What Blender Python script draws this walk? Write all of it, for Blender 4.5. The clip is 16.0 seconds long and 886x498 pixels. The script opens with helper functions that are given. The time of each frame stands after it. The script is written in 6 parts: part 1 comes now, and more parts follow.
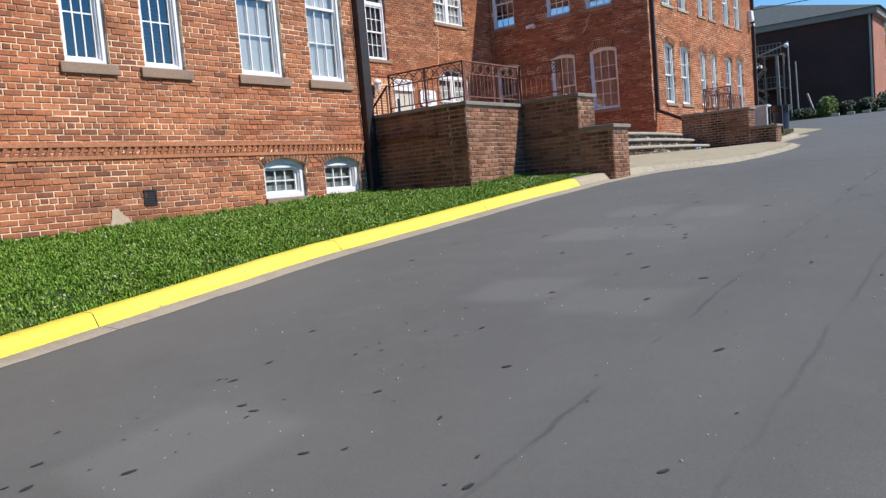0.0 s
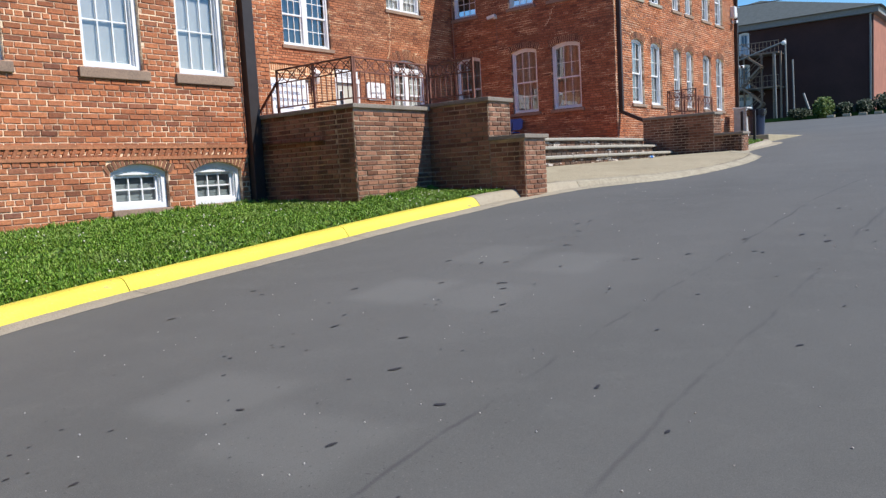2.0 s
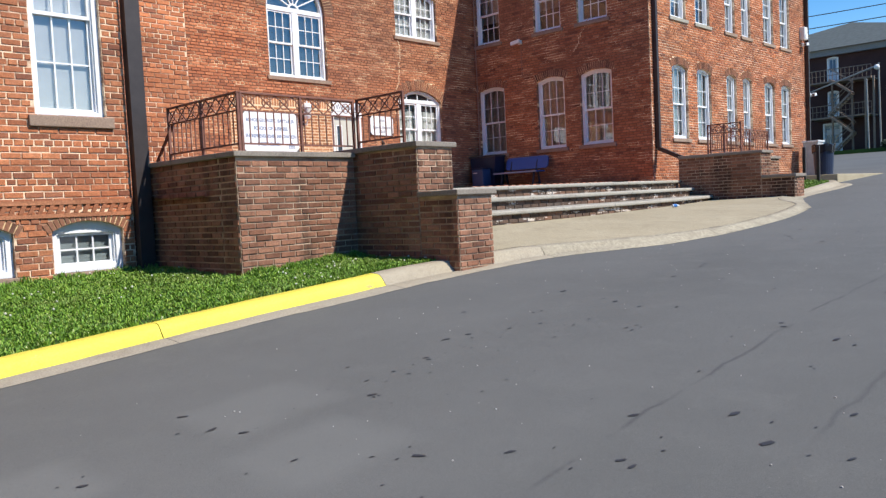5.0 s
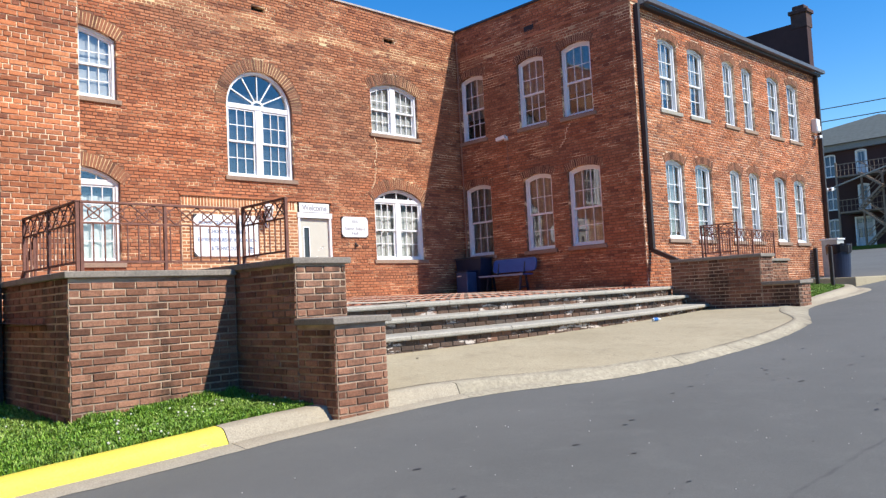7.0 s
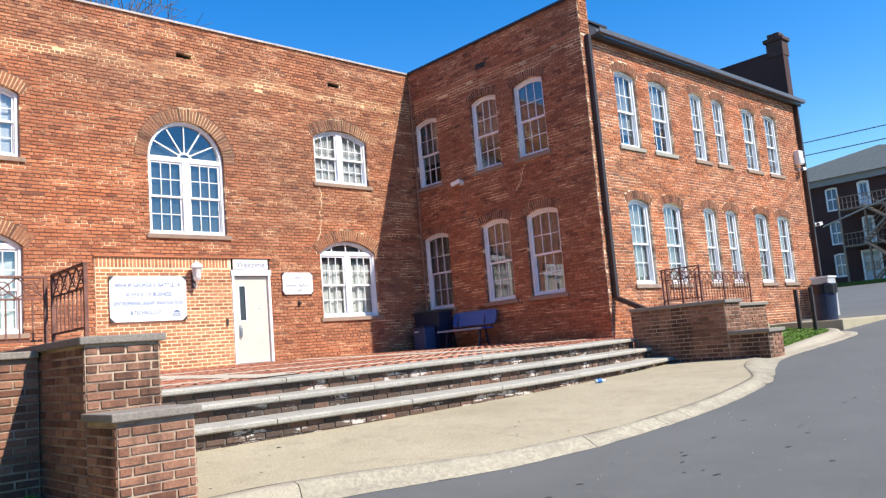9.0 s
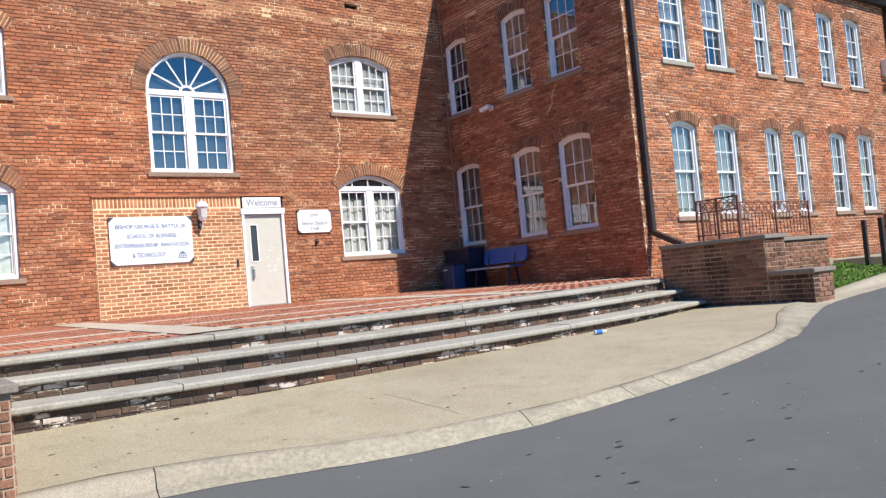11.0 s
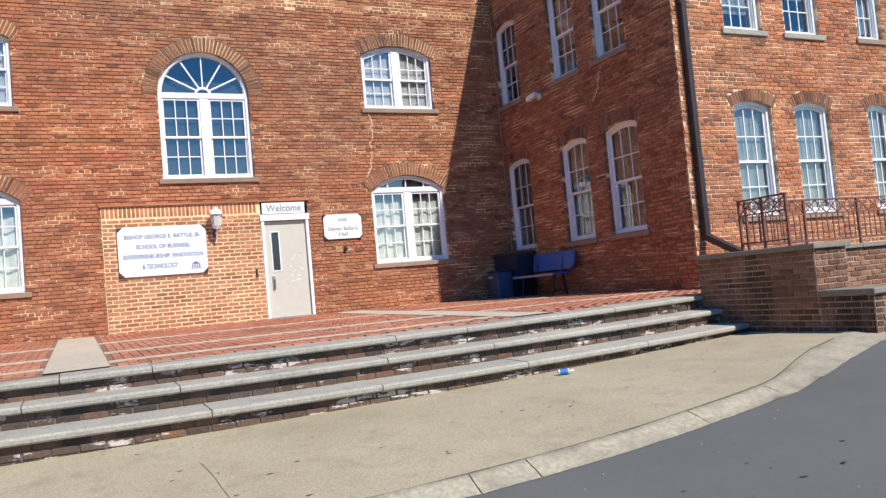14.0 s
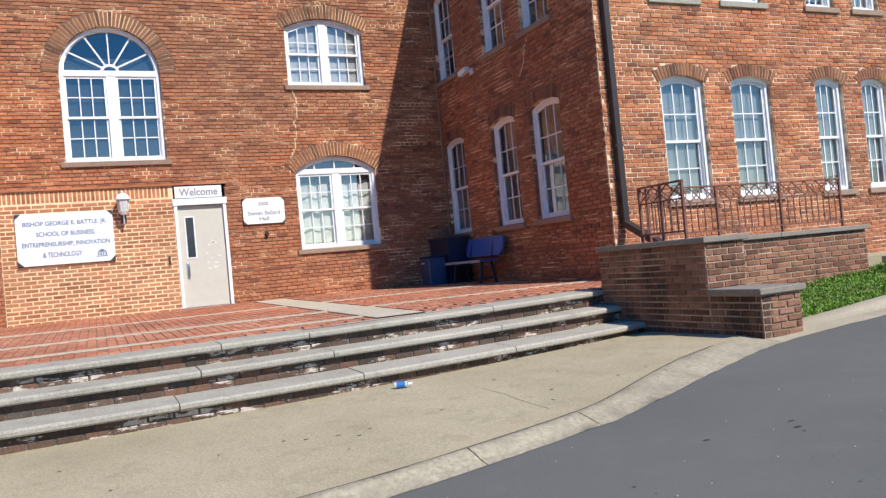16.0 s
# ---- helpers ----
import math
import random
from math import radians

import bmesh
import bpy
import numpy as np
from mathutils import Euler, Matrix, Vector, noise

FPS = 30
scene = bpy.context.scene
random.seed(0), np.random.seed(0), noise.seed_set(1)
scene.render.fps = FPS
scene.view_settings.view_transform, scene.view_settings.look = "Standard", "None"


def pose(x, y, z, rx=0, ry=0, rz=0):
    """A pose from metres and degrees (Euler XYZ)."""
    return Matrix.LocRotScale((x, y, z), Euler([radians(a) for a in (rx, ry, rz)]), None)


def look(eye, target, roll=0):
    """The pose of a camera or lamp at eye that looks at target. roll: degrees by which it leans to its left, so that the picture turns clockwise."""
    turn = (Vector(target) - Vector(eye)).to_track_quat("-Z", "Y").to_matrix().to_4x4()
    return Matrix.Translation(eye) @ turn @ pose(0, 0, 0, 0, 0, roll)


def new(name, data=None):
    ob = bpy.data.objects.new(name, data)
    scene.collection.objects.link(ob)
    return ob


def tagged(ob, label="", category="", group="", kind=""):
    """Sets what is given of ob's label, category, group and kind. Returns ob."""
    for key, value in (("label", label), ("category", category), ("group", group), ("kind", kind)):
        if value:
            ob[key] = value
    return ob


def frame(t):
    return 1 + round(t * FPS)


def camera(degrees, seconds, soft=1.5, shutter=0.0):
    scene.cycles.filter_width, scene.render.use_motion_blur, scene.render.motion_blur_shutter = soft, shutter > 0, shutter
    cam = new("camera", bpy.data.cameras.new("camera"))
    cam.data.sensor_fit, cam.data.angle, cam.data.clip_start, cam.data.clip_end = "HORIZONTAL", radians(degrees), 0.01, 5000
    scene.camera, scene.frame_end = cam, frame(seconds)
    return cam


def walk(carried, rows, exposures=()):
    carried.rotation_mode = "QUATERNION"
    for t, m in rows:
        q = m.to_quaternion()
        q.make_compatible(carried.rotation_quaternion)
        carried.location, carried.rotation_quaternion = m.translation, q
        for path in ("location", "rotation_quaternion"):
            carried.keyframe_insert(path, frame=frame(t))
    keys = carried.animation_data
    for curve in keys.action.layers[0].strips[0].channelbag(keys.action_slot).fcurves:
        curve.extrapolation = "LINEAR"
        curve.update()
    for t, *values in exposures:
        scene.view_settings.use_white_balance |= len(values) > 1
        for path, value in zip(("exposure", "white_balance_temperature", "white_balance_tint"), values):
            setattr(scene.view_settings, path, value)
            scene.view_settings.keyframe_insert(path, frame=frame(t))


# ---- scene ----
cam = camera(58.5, 16.0, soft=1.35)
METRES, EYE, TILT, LEAN, TURN = 18.0, 1.5, 0.0, 0.0, 37.8
ROWS = [
    (0.0, 0.0, 0.0, 0.0, -0.38, -4.52, 4.8),
    (0.5, 0.0259, 0.0266, 0.0029, -0.86, -6.98, 3.1),
    (1.0, 0.0517, 0.0467, 0.0064, -1.04, -6.25, 4.36),
    (1.5, 0.0741, 0.0724, 0.0108, -0.51, -6.27, 1.72),
    (2.0, 0.101, 0.097, 0.0166, -0.12, -5.42, 3.16),
    (2.5, 0.1201, 0.1243, 0.021, 0.51, -3.34, 2.04),
    (3.0, 0.1428, 0.1479, 0.0254, 1.19, -2.81, 3.15),
    (3.5, 0.1603, 0.1772, 0.028, 3.03, -2.58, 2.69),
    (4.0, 0.1799, 0.202, 0.0308, 3.78, -2.63, 2.04),
    (6.5, 0.27, 0.3393, 0.0484, 9.22, -3.61, 4.9),
    (7.0, 0.29, 0.3633, 0.0533, 8.53, 3.62, 2.86),
    (7.5, 0.3086, 0.3848, 0.0572, 9.12, 8.23, 2.78),
    (8.0, 0.328, 0.4098, 0.0595, 9.15, 8.9, 3.84),
    (8.5, 0.3451, 0.4352, 0.0608, 8.94, 8.38, 4.42),
    (11.0, 0.4338, 0.5538, 0.0685, 16.31, 2.57, 5.16),
    (11.5, 0.4482, 0.5785, 0.0693, 17.5, 3.05, 4.6),
    (12.0, 0.4664, 0.6057, 0.0721, 19.71, 3.16, 1.97),
    (12.5, 0.481, 0.629, 0.0744, 20.49, 3.36, 1.87),
    (13.0, 0.4981, 0.646, 0.0736, 21.71, 3.68, 1.86),
    (13.5, 0.5131, 0.6722, 0.0761, 26.7, 3.04, 2.77),
    (14.0, 0.5324, 0.6964, 0.0778, 27.36, 2.97, 5.18),
    (14.5, 0.5465, 0.7193, 0.0771, 28.95, 2.6, 3.74),
    (15.0, 0.5639, 0.7434, 0.0803, 30.3, 1.61, 4.39),
    (15.5, 0.584, 0.7636, 0.0828, 30.68, 1.45, 4.14),
    (16.0, 0.6, 0.7873, 0.085, 28.44, 1.09, 5.33),
]
walk(cam, [(t, pose(0, 0, EYE, TILT, LEAN, TURN) @ pose(METRES * x, METRES * y, METRES * z, 90 + pitch, roll, yaw)) for t, x, y, z, yaw, pitch, roll in ROWS],
     [(0.0, 0.1), (3.0, 0.17), (4.2, 0.22), (6.3, 0.26), (7.0, 0.38), (7.5, 0.54), (8.7, 0.57), (10.8, 0.33), (12.0, 0.2), (14.0, 0.15), (15.5, 0.06), (16.0, 0.12)])

# ---- light: clear spring day, high sun from the street side ----
SUN = Vector((6.1, 1.98, 6.75)).normalized()
sun_data = bpy.data.lights.new("sun", "SUN")
sun_data.energy, sun_data.angle, sun_data.color = 5.0, radians(0.55), (1.0, 0.935, 0.85)
sun_ob = new("sun", sun_data)
sun_ob.matrix_world = look((30, 10, 40), Vector((30, 10, 40)) - SUN)
world = bpy.data.worlds.new("sky")
scene.world = world
world.use_nodes = True
wn = world.node_tree.nodes
sky = wn.new("ShaderNodeTexSky")
sky.sky_type, sky.sun_disc = "NISHITA", False
sky.sun_elevation = math.asin(SUN.z)
sky.sun_rotation = math.atan2(SUN.x, SUN.y)
sky.air_density, sky.dust_density, sky.ozone_density = 1.0, 0.0, 1.2
wn["Background"].inputs["Strength"].default_value = 0.122
deep = wn.new("ShaderNodeHueSaturation")
deep.inputs["Hue"].default_value, deep.inputs["Saturation"].default_value, deep.inputs["Value"].default_value = 0.507, 1.5, 1.27
world.node_tree.links.new(sky.outputs[0], deep.inputs["Color"])
world.node_tree.links.new(deep.outputs[0], wn["Background"].inputs["Color"])


# ---- materials ----
def mat(name):
    m = bpy.data.materials.new(name)
    m.use_nodes = True
    n, l = m.node_tree.nodes, m.node_tree.links
    return m, n, l, n["Principled BSDF"]


def coords(n, l, scale=(1, 1, 1)):
    geo = n.new("ShaderNodeNewGeometry")
    mp = n.new("ShaderNodeMapping")
    mp.inputs["Scale"].default_value = scale
    l.new(geo.outputs["Position"], mp.inputs["Vector"])
    return mp.outputs[0]


def noise_node(n, l, vec, scale, detail=4.0, rough=0.6):
    t = n.new("ShaderNodeTexNoise")
    t.inputs["Scale"].default_value, t.inputs["Detail"].default_value, t.inputs["Roughness"].default_value = scale, detail, rough
    l.new(vec, t.inputs["Vector"])
    return t.outputs["Fac"]


def ramp(n, l, fac, stops):
    r = n.new("ShaderNodeValToRGB")
    e = r.color_ramp.elements
    while len(e) < len(stops):
        e.new(0.5)
    for el, (p, c) in zip(e, stops):
        el.position, el.color = p, (*c, 1) if len(c) == 3 else (c[0], c[0], c[0], 1)
    l.new(fac, r.inputs[0])
    return r.outputs[0]


def mixc(n, l, fac, a, b, mode="MIX"):
    m = n.new("ShaderNodeMix")
    m.data_type, m.blend_type = "RGBA", mode
    for sock, v in ((m.inputs["Factor"], fac), (m.inputs["A"], a), (m.inputs["B"], b)):
        if isinstance(v, (int, float)):
            sock.default_value = v
        elif isinstance(v, tuple):
            sock.default_value = (*v, 1)
        else:
            l.new(v, sock)
    return m.outputs["Result"]


def bump(n, l, p, height, strength, dist):
    b = n.new("ShaderNodeBump")
    b.inputs["Strength"].default_value, b.inputs["Distance"].default_value = strength, dist
    l.new(height, b.inputs["Height"])
    l.new(b.outputs[0], p.inputs["Normal"])


def plain(name, colour, rough=0.6, metal=0.0, vary=0.15, scale=6.0, grain=90.0, relief=0.15, spec=0.5):
    m, n, l, p = mat(name)
    v = coords(n, l)
    big, fine = noise_node(n, l, v, scale), noise_node(n, l, v, grain, 3)
    lo = tuple(c * (1 - vary) for c in colour)
    hi = tuple(min(1, c * (1 + vary)) for c in colour)
    c = ramp(n, l, big, [(0.3, lo), (0.7, hi)])
    c = mixc(n, l, 0.25, c, ramp(n, l, fine, [(0.3, lo), (0.7, hi)]))
    l.new(c, p.inputs["Base Color"])
    p.inputs["Roughness"].default_value, p.inputs["Metallic"].default_value = rough, metal
    p.inputs["Specular IOR Level"].default_value = spec
    bump(n, l, p, fine, relief, 0.004)
    return m


def brick_mat(name, stops, stain=(0.21, 0.125, 0.09), stain_amount=0.6, single=False, wash=None, drip=None, banding=0.5):
    """Fired clay: each brick its own shade, with soot and weather stains over many bricks."""
    m, n, l, p = mat(name)
    v = coords(n, l)
    if single:
        rnd = n.new("ShaderNodeObjectInfo").outputs["Random"]
    else:
        rnd = n.new("ShaderNodeNewGeometry").outputs["Random Per Island"]
    c = ramp(n, l, rnd, stops)
    wide = ramp(n, l, noise_node(n, l, coords(n, l, (0.35, 0.35, 0.6)), 1.0, 5), [(0.38, (0.0,)), (0.72, (1.0,))])
    f = n.new("ShaderNodeMath")
    f.operation = "MULTIPLY"
    f.inputs[1].default_value = stain_amount
    l.new(wide, f.inputs[0])
    c = mixc(n, l, f.outputs[0], c, stain)
    if wash:
        w = ramp(n, l, noise_node(n, l, coords(n, l, (0.8, 0.8, 3.2)), 2.2, 6, 0.75), [(0.555, (0.0,)), (0.6, (0.85,))])
        c = mixc(n, l, w, c, wash)
    if drip:
        d = ramp(n, l, noise_node(n, l, coords(n, l, (2.4, 2.4, 0.55)), 1.0, 6, 0.65), [(0.5, (0.0,)), (0.66, (0.8,))])
        c = mixc(n, l, d, c, drip)
    zone = noise_node(n, l, coords(n, l, (0.22, 0.22, 0.4)), 1.0, 3)
    c = mixc(n, l, 0.8, c, ramp(n, l, zone, [(0.36, (0.9, 0.98, 1.02)), (0.64, (1.12, 0.97, 0.88))]), "MULTIPLY")
    rows = noise_node(n, l, coords(n, l, (0.55, 0.55, 7.0)), 1.0, 4, 0.7)
    c = mixc(n, l, banding, c, ramp(n, l, rows, [(0.34, (0.62, 0.6, 0.6)), (0.64, (1.36, 1.36, 1.34))]), "MULTIPLY")
    chip = noise_node(n, l, v, 17, 4, 0.7)
    c = mixc(n, l, 0.35, c, ramp(n, l, chip, [(0.3, (0.58, 0.55, 0.53)), (0.62, (1.34, 1.34, 1.34))]), "MULTIPLY")
    fine = noise_node(n, l, v, 55, 5, 0.7)
    c = mixc(n, l, 0.75, c, ramp(n, l, fine, [(0.25, (0.4, 0.4, 0.4)), (0.75, (1.42, 1.38, 1.34))]), "MULTIPLY")
    l.new(c, p.inputs["Base Color"])
    p.inputs["Roughness"].default_value, p.inputs["Specular IOR Level"].default_value = 0.9, 0.25
    bump(n, l, p, fine, 0.5, 0.006)
    return m


def ground_mat(name, a, b, c2, grain=160.0, rough=0.9, relief=0.5):
    m, n, l, p = mat(name)
    v = coords(n, l)
    big = noise_node(n, l, v, 0.35, 6, 0.65)
    mid = noise_node(n, l, v, 3.0, 5, 0.7)
    fine = noise_node(n, l, v, grain, 3, 0.8)
    col = ramp(n, l, big, [(0.32, a), (0.68, b)])
    col = mixc(n, l, ramp(n, l, mid, [(0.52, (0.0,)), (0.75, (0.55,))]), col, c2)
    col = mixc(n, l, 0.75, col, ramp(n, l, fine, [(0.3, (0.62, 0.62, 0.62)), (0.72, (1.4, 1.4, 1.4))]), "MULTIPLY")
    l.new(col, p.inputs["Base Color"])
    p.inputs["Roughness"].default_value, p.inputs["Specular IOR Level"].default_value = rough, 0.3
    bump(n, l, p, fine, relief, 0.004)
    return m


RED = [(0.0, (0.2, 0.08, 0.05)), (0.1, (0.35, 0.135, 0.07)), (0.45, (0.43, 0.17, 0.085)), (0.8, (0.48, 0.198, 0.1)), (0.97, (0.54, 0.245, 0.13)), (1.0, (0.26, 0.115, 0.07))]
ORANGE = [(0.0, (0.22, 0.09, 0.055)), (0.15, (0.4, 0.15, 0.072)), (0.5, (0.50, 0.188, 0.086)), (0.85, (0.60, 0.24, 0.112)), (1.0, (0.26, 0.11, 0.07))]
BROWN = [(0.0, (0.16, 0.08, 0.052)), (0.3, (0.27, 0.14, 0.09)), (0.6, (0.335, 0.18, 0.117)), (0.85, (0.40, 0.222, 0.147)), (1.0, (0.18, 0.09, 0.062))]
BUFF = [(0.0, (0.33, 0.155, 0.075)), (0.3, (0.42, 0.20, 0.10)), (0.6, (0.47, 0.235, 0.12)), (0.85, (0.54, 0.29, 0.155)), (1.0, (0.30, 0.14, 0.08))]
M_RED = brick_mat("red_brick", RED, (0.23, 0.12, 0.08), 0.5)
M_ORANGE = brick_mat("orange_brick", ORANGE, (0.20, 0.08, 0.055), 0.45)
M_ORANGE1 = brick_mat("orange_brick_single", ORANGE, (0.20, 0.08, 0.055), 0.45, single=True)
M_ARCH = brick_mat("arch_brick", [(0.0, (0.13, 0.062, 0.042)), (0.4, (0.27, 0.12, 0.07)), (0.8, (0.36, 0.16, 0.09)), (1.0, (0.2, 0.1, 0.07))], banding=0.1)
SOOT = (0.035, 0.026, 0.021)
M_BROWN = brick_mat("brown_brick", BROWN, (0.075, 0.045, 0.034), 0.5, drip=SOOT, banding=0.4)
M_BROWN1 = brick_mat("brown_brick_single", BROWN, (0.075, 0.045, 0.034), 0.5, single=True, drip=SOOT, banding=0.4)
M_BUFF = brick_mat("buff_brick", BUFF, (0.34, 0.12, 0.06), 0.4)
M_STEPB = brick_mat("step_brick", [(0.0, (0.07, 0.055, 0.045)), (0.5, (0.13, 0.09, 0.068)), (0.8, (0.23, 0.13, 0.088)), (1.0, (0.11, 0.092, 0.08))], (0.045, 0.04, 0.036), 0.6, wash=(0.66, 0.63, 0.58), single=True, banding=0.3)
M_PAVER = brick_mat("paver_brick", [(0.0, (0.40, 0.165, 0.10)), (0.5, (0.47, 0.205, 0.125)), (1.0, (0.53, 0.25, 0.155))], (0.33, 0.13, 0.09), 0.5)
M_PAVER1 = brick_mat("paver_brick_single", [(0.0, (0.40, 0.165, 0.10)), (0.5, (0.47, 0.205, 0.125)), (1.0, (0.53, 0.25, 0.155))], (0.33, 0.13, 0.09), 0.5, single=True)
# near-black: shade on the far fronts is put into the brick colour
M_FARB = plain("shade_dark_brick", (0.055, 0.024, 0.022), 0.9, vary=0.3, scale=0.5, grain=8)


def mortar_mat(name, base, pale, lo, hi):
    """Old joints: dark and dusty, with paler repointing in streaks."""
    m, n, l, p = mat(name)
    v = coords(n, l)
    fine = noise_node(n, l, v, 80, 3)
    c = ramp(n, l, fine, [(0.3, tuple(q * 0.75 for q in base)), (0.7, tuple(q * 1.2 for q in base))])
    patchy = ramp(n, l, noise_node(n, l, coords(n, l, (0.8, 0.8, 2.6)), 1.3, 6, 0.75), [(lo, (0.0,)), (hi, (1.0,))])
    c = mixc(n, l, patchy, c, pale)
    l.new(c, p.inputs["Base Color"])
    p.inputs["Roughness"].default_value = 0.95
    bump(n, l, p, fine, 0.5, 0.004)
    return m


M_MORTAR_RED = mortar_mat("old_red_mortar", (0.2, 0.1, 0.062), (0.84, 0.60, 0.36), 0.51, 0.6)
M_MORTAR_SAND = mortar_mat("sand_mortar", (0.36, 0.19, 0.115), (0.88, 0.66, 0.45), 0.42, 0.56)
M_MORTAR_TAN = mortar_mat("tan_mortar", (0.24, 0.165, 0.115), (0.54, 0.4, 0.275), 0.4, 0.6)
M_POINT = mortar_mat("yellow_repointing", (0.36, 0.2, 0.11), (0.74, 0.53, 0.29), 0.4, 0.54)
M_MORTAR_PAVER = plain("dusty_paver_joint", (0.24, 0.13, 0.085), 0.95, vary=0.35, scale=2, relief=0.5)
M_MORTAR_BUFF = plain("buff_mortar", (0.80, 0.60, 0.38), 0.95, vary=0.2, scale=1.5, relief=0.5)
M_ASPHALT = ground_mat("asphalt", (0.114, 0.115, 0.106), (0.142, 0.143, 0.132), (0.152, 0.152, 0.139), 220.0)


def asphalt_repairs(m):
    """Pale sealed squares and two long seams in the asphalt."""
    n, l = m.node_tree.nodes, m.node_tree.links
    p = n["Principled BSDF"]
    col = p.inputs["Base Color"].links[0].from_socket
    geo = n.new("ShaderNodeNewGeometry")
    wob = n.new("ShaderNodeTexNoise")
    wob.inputs["Scale"].default_value = 2.5
    l.new(geo.outputs["Position"], wob.inputs["Vector"])
    vm = n.new("ShaderNodeVectorMath")
    vm.operation = "MULTIPLY_ADD"
    vm.inputs[1].default_value = (0.1, 0.1, 0)
    l.new(wob.outputs["Color"], vm.inputs[0])
    l.new(geo.outputs["Position"], vm.inputs[2])
    xyz = n.new("ShaderNodeSeparateXYZ")
    l.new(vm.outputs[0], xyz.inputs[0])

    def near(sock, c, half, soft):
        d = n.new("ShaderNodeMath")
        d.operation = "SUBTRACT"
        l.new(sock, d.inputs[0])
        d.inputs[1].default_value = c + 0.06
        a = n.new("ShaderNodeMath")
        a.operation = "ABSOLUTE"
        l.new(d.outputs[0], a.inputs[0])
        r = n.new("ShaderNodeMapRange")
        r.interpolation_type = "SMOOTHSTEP"
        r.inputs["From Min"].default_value, r.inputs["From Max"].default_value = half - soft, half + soft
        r.inputs["To Min"].default_value, r.inputs["To Max"].default_value = 1.0, 0.0
        l.new(a.outputs[0], r.inputs["Value"])
        return r.outputs[0]

    def both(a, b, k):
        q = n.new("ShaderNodeMath")
        q.operation = "MULTIPLY"
        l.new(a, q.inputs[0])
        l.new(b, q.inputs[1])
        w = n.new("ShaderNodeMath")
        w.operation = "MULTIPLY"
        w.inputs[1].default_value = k
        l.new(q.outputs[0], w.inputs[0])
        return w.outputs[0]

    for cx, cy, hx, hy, k in ((-3.68, 7.15, 0.34, 0.36, 0.5), (-2.95, 7.12, 0.3, 0.36, 0.3), (-3.75, 8.55, 0.34, 0.38, 0.4), (-2.85, 8.28, 0.34, 0.36, 0.45), (-3.15, 4.95, 0.36, 0.3, 0.45), (-2.3, 4.72, 0.42, 0.3, 0.4), (-3.3, 2.1, 0.45, 0.45, 0.5)):
        col = mixc(n, l, both(near(xyz.outputs[0], cx, hx, 0.11), near(xyz.outputs[1], cy, hy, 0.11), k * 0.72), col, (0.205, 0.208, 0.19))
    broken = ramp(n, l, noise_node(n, l, geo.outputs["Position"], 1.6, 5), [(0.42, (0.0,)), (0.58, (0.8,))])
    for cx, k in ((-1.7, 0.75), (-0.92, 0.5)):
        col = mixc(n, l, both(near(xyz.outputs[0], cx, 0.012, 0.012), broken, k), col, (0.06, 0.06, 0.062))
    pit = ramp(n, l, noise_node(n, l, geo.outputs["Position"], 48.0, 2, 0.6), [(0.66, (0.0,)), (0.74, (0.6,))])
    worn = ramp(n, l, noise_node(n, l, geo.outputs["Position"], 0.55, 5, 0.7), [(0.42, (0.15,)), (0.62, (1.0,))])
    col = mixc(n, l, both(pit, worn, 1.0), col, (0.05, 0.05, 0.048))
    stone = ramp(n, l, noise_node(n, l, coords(n, l, (1, 1.07, 1)), 57.0, 2, 0.6), [(0.68, (0.0,)), (0.75, (0.6,))])
    col = mixc(n, l, both(stone, worn, 1.0), col, (0.27, 0.265, 0.24))
    l.new(col, p.inputs["Base Color"])


asphalt_repairs(M_ASPHALT)
M_CONC = ground_mat("pavement_concrete", (0.335, 0.283, 0.182), (0.445, 0.383, 0.258), (0.24, 0.202, 0.132), 60.0, 0.9, 0.35)
M_KERB = ground_mat("kerb_concrete", (0.35, 0.30, 0.215), (0.45, 0.395, 0.29), (0.24, 0.205, 0.15), 70.0, 0.92, 0.6)
M_BAND = ground_mat("cream_band_concrete", (0.46, 0.40, 0.30), (0.56, 0.49, 0.38), (0.36, 0.31, 0.23), 60.0, 0.9, 0.3)
M_PATCHR = ground_mat("tan_cement_patch", (0.50, 0.385, 0.27), (0.58, 0.46, 0.33), (0.42, 0.31, 0.22), 60.0, 0.95, 0.5)
M_KERB_ROUGH = ground_mat("rough_kerb_aggregate", (0.30, 0.262, 0.188), (0.44, 0.39, 0.28), (0.15, 0.13, 0.095), 24.0, 0.95, 1.0)
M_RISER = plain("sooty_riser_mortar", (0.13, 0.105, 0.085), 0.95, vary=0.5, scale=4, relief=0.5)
M_GUTTER = ground_mat("gutter_concrete", (0.33, 0.29, 0.215), (0.42, 0.37, 0.28), (0.22, 0.19, 0.14), 70.0, 0.95, 0.6)
M_STONE = ground_mat("tread_stone", (0.33, 0.305, 0.25), (0.45, 0.42, 0.35), (0.17, 0.15, 0.12), 45.0, 0.85, 0.4)
M_CAP = ground_mat("coping_stone", (0.23, 0.20, 0.165), (0.30, 0.26, 0.21), (0.14, 0.125, 0.105), 50.0, 0.9, 0.4)
M_SILL = ground_mat("window_sill_stone", (0.27, 0.185, 0.135), (0.36, 0.26, 0.19), (0.16, 0.12, 0.095), 50.0, 0.9, 0.4)
M_YELLOW = ground_mat("yellow_kerb_paint", (0.80, 0.66, 0.075), (0.85, 0.73, 0.11), (0.72, 0.57, 0.10), 60.0, 0.6, 0.3)


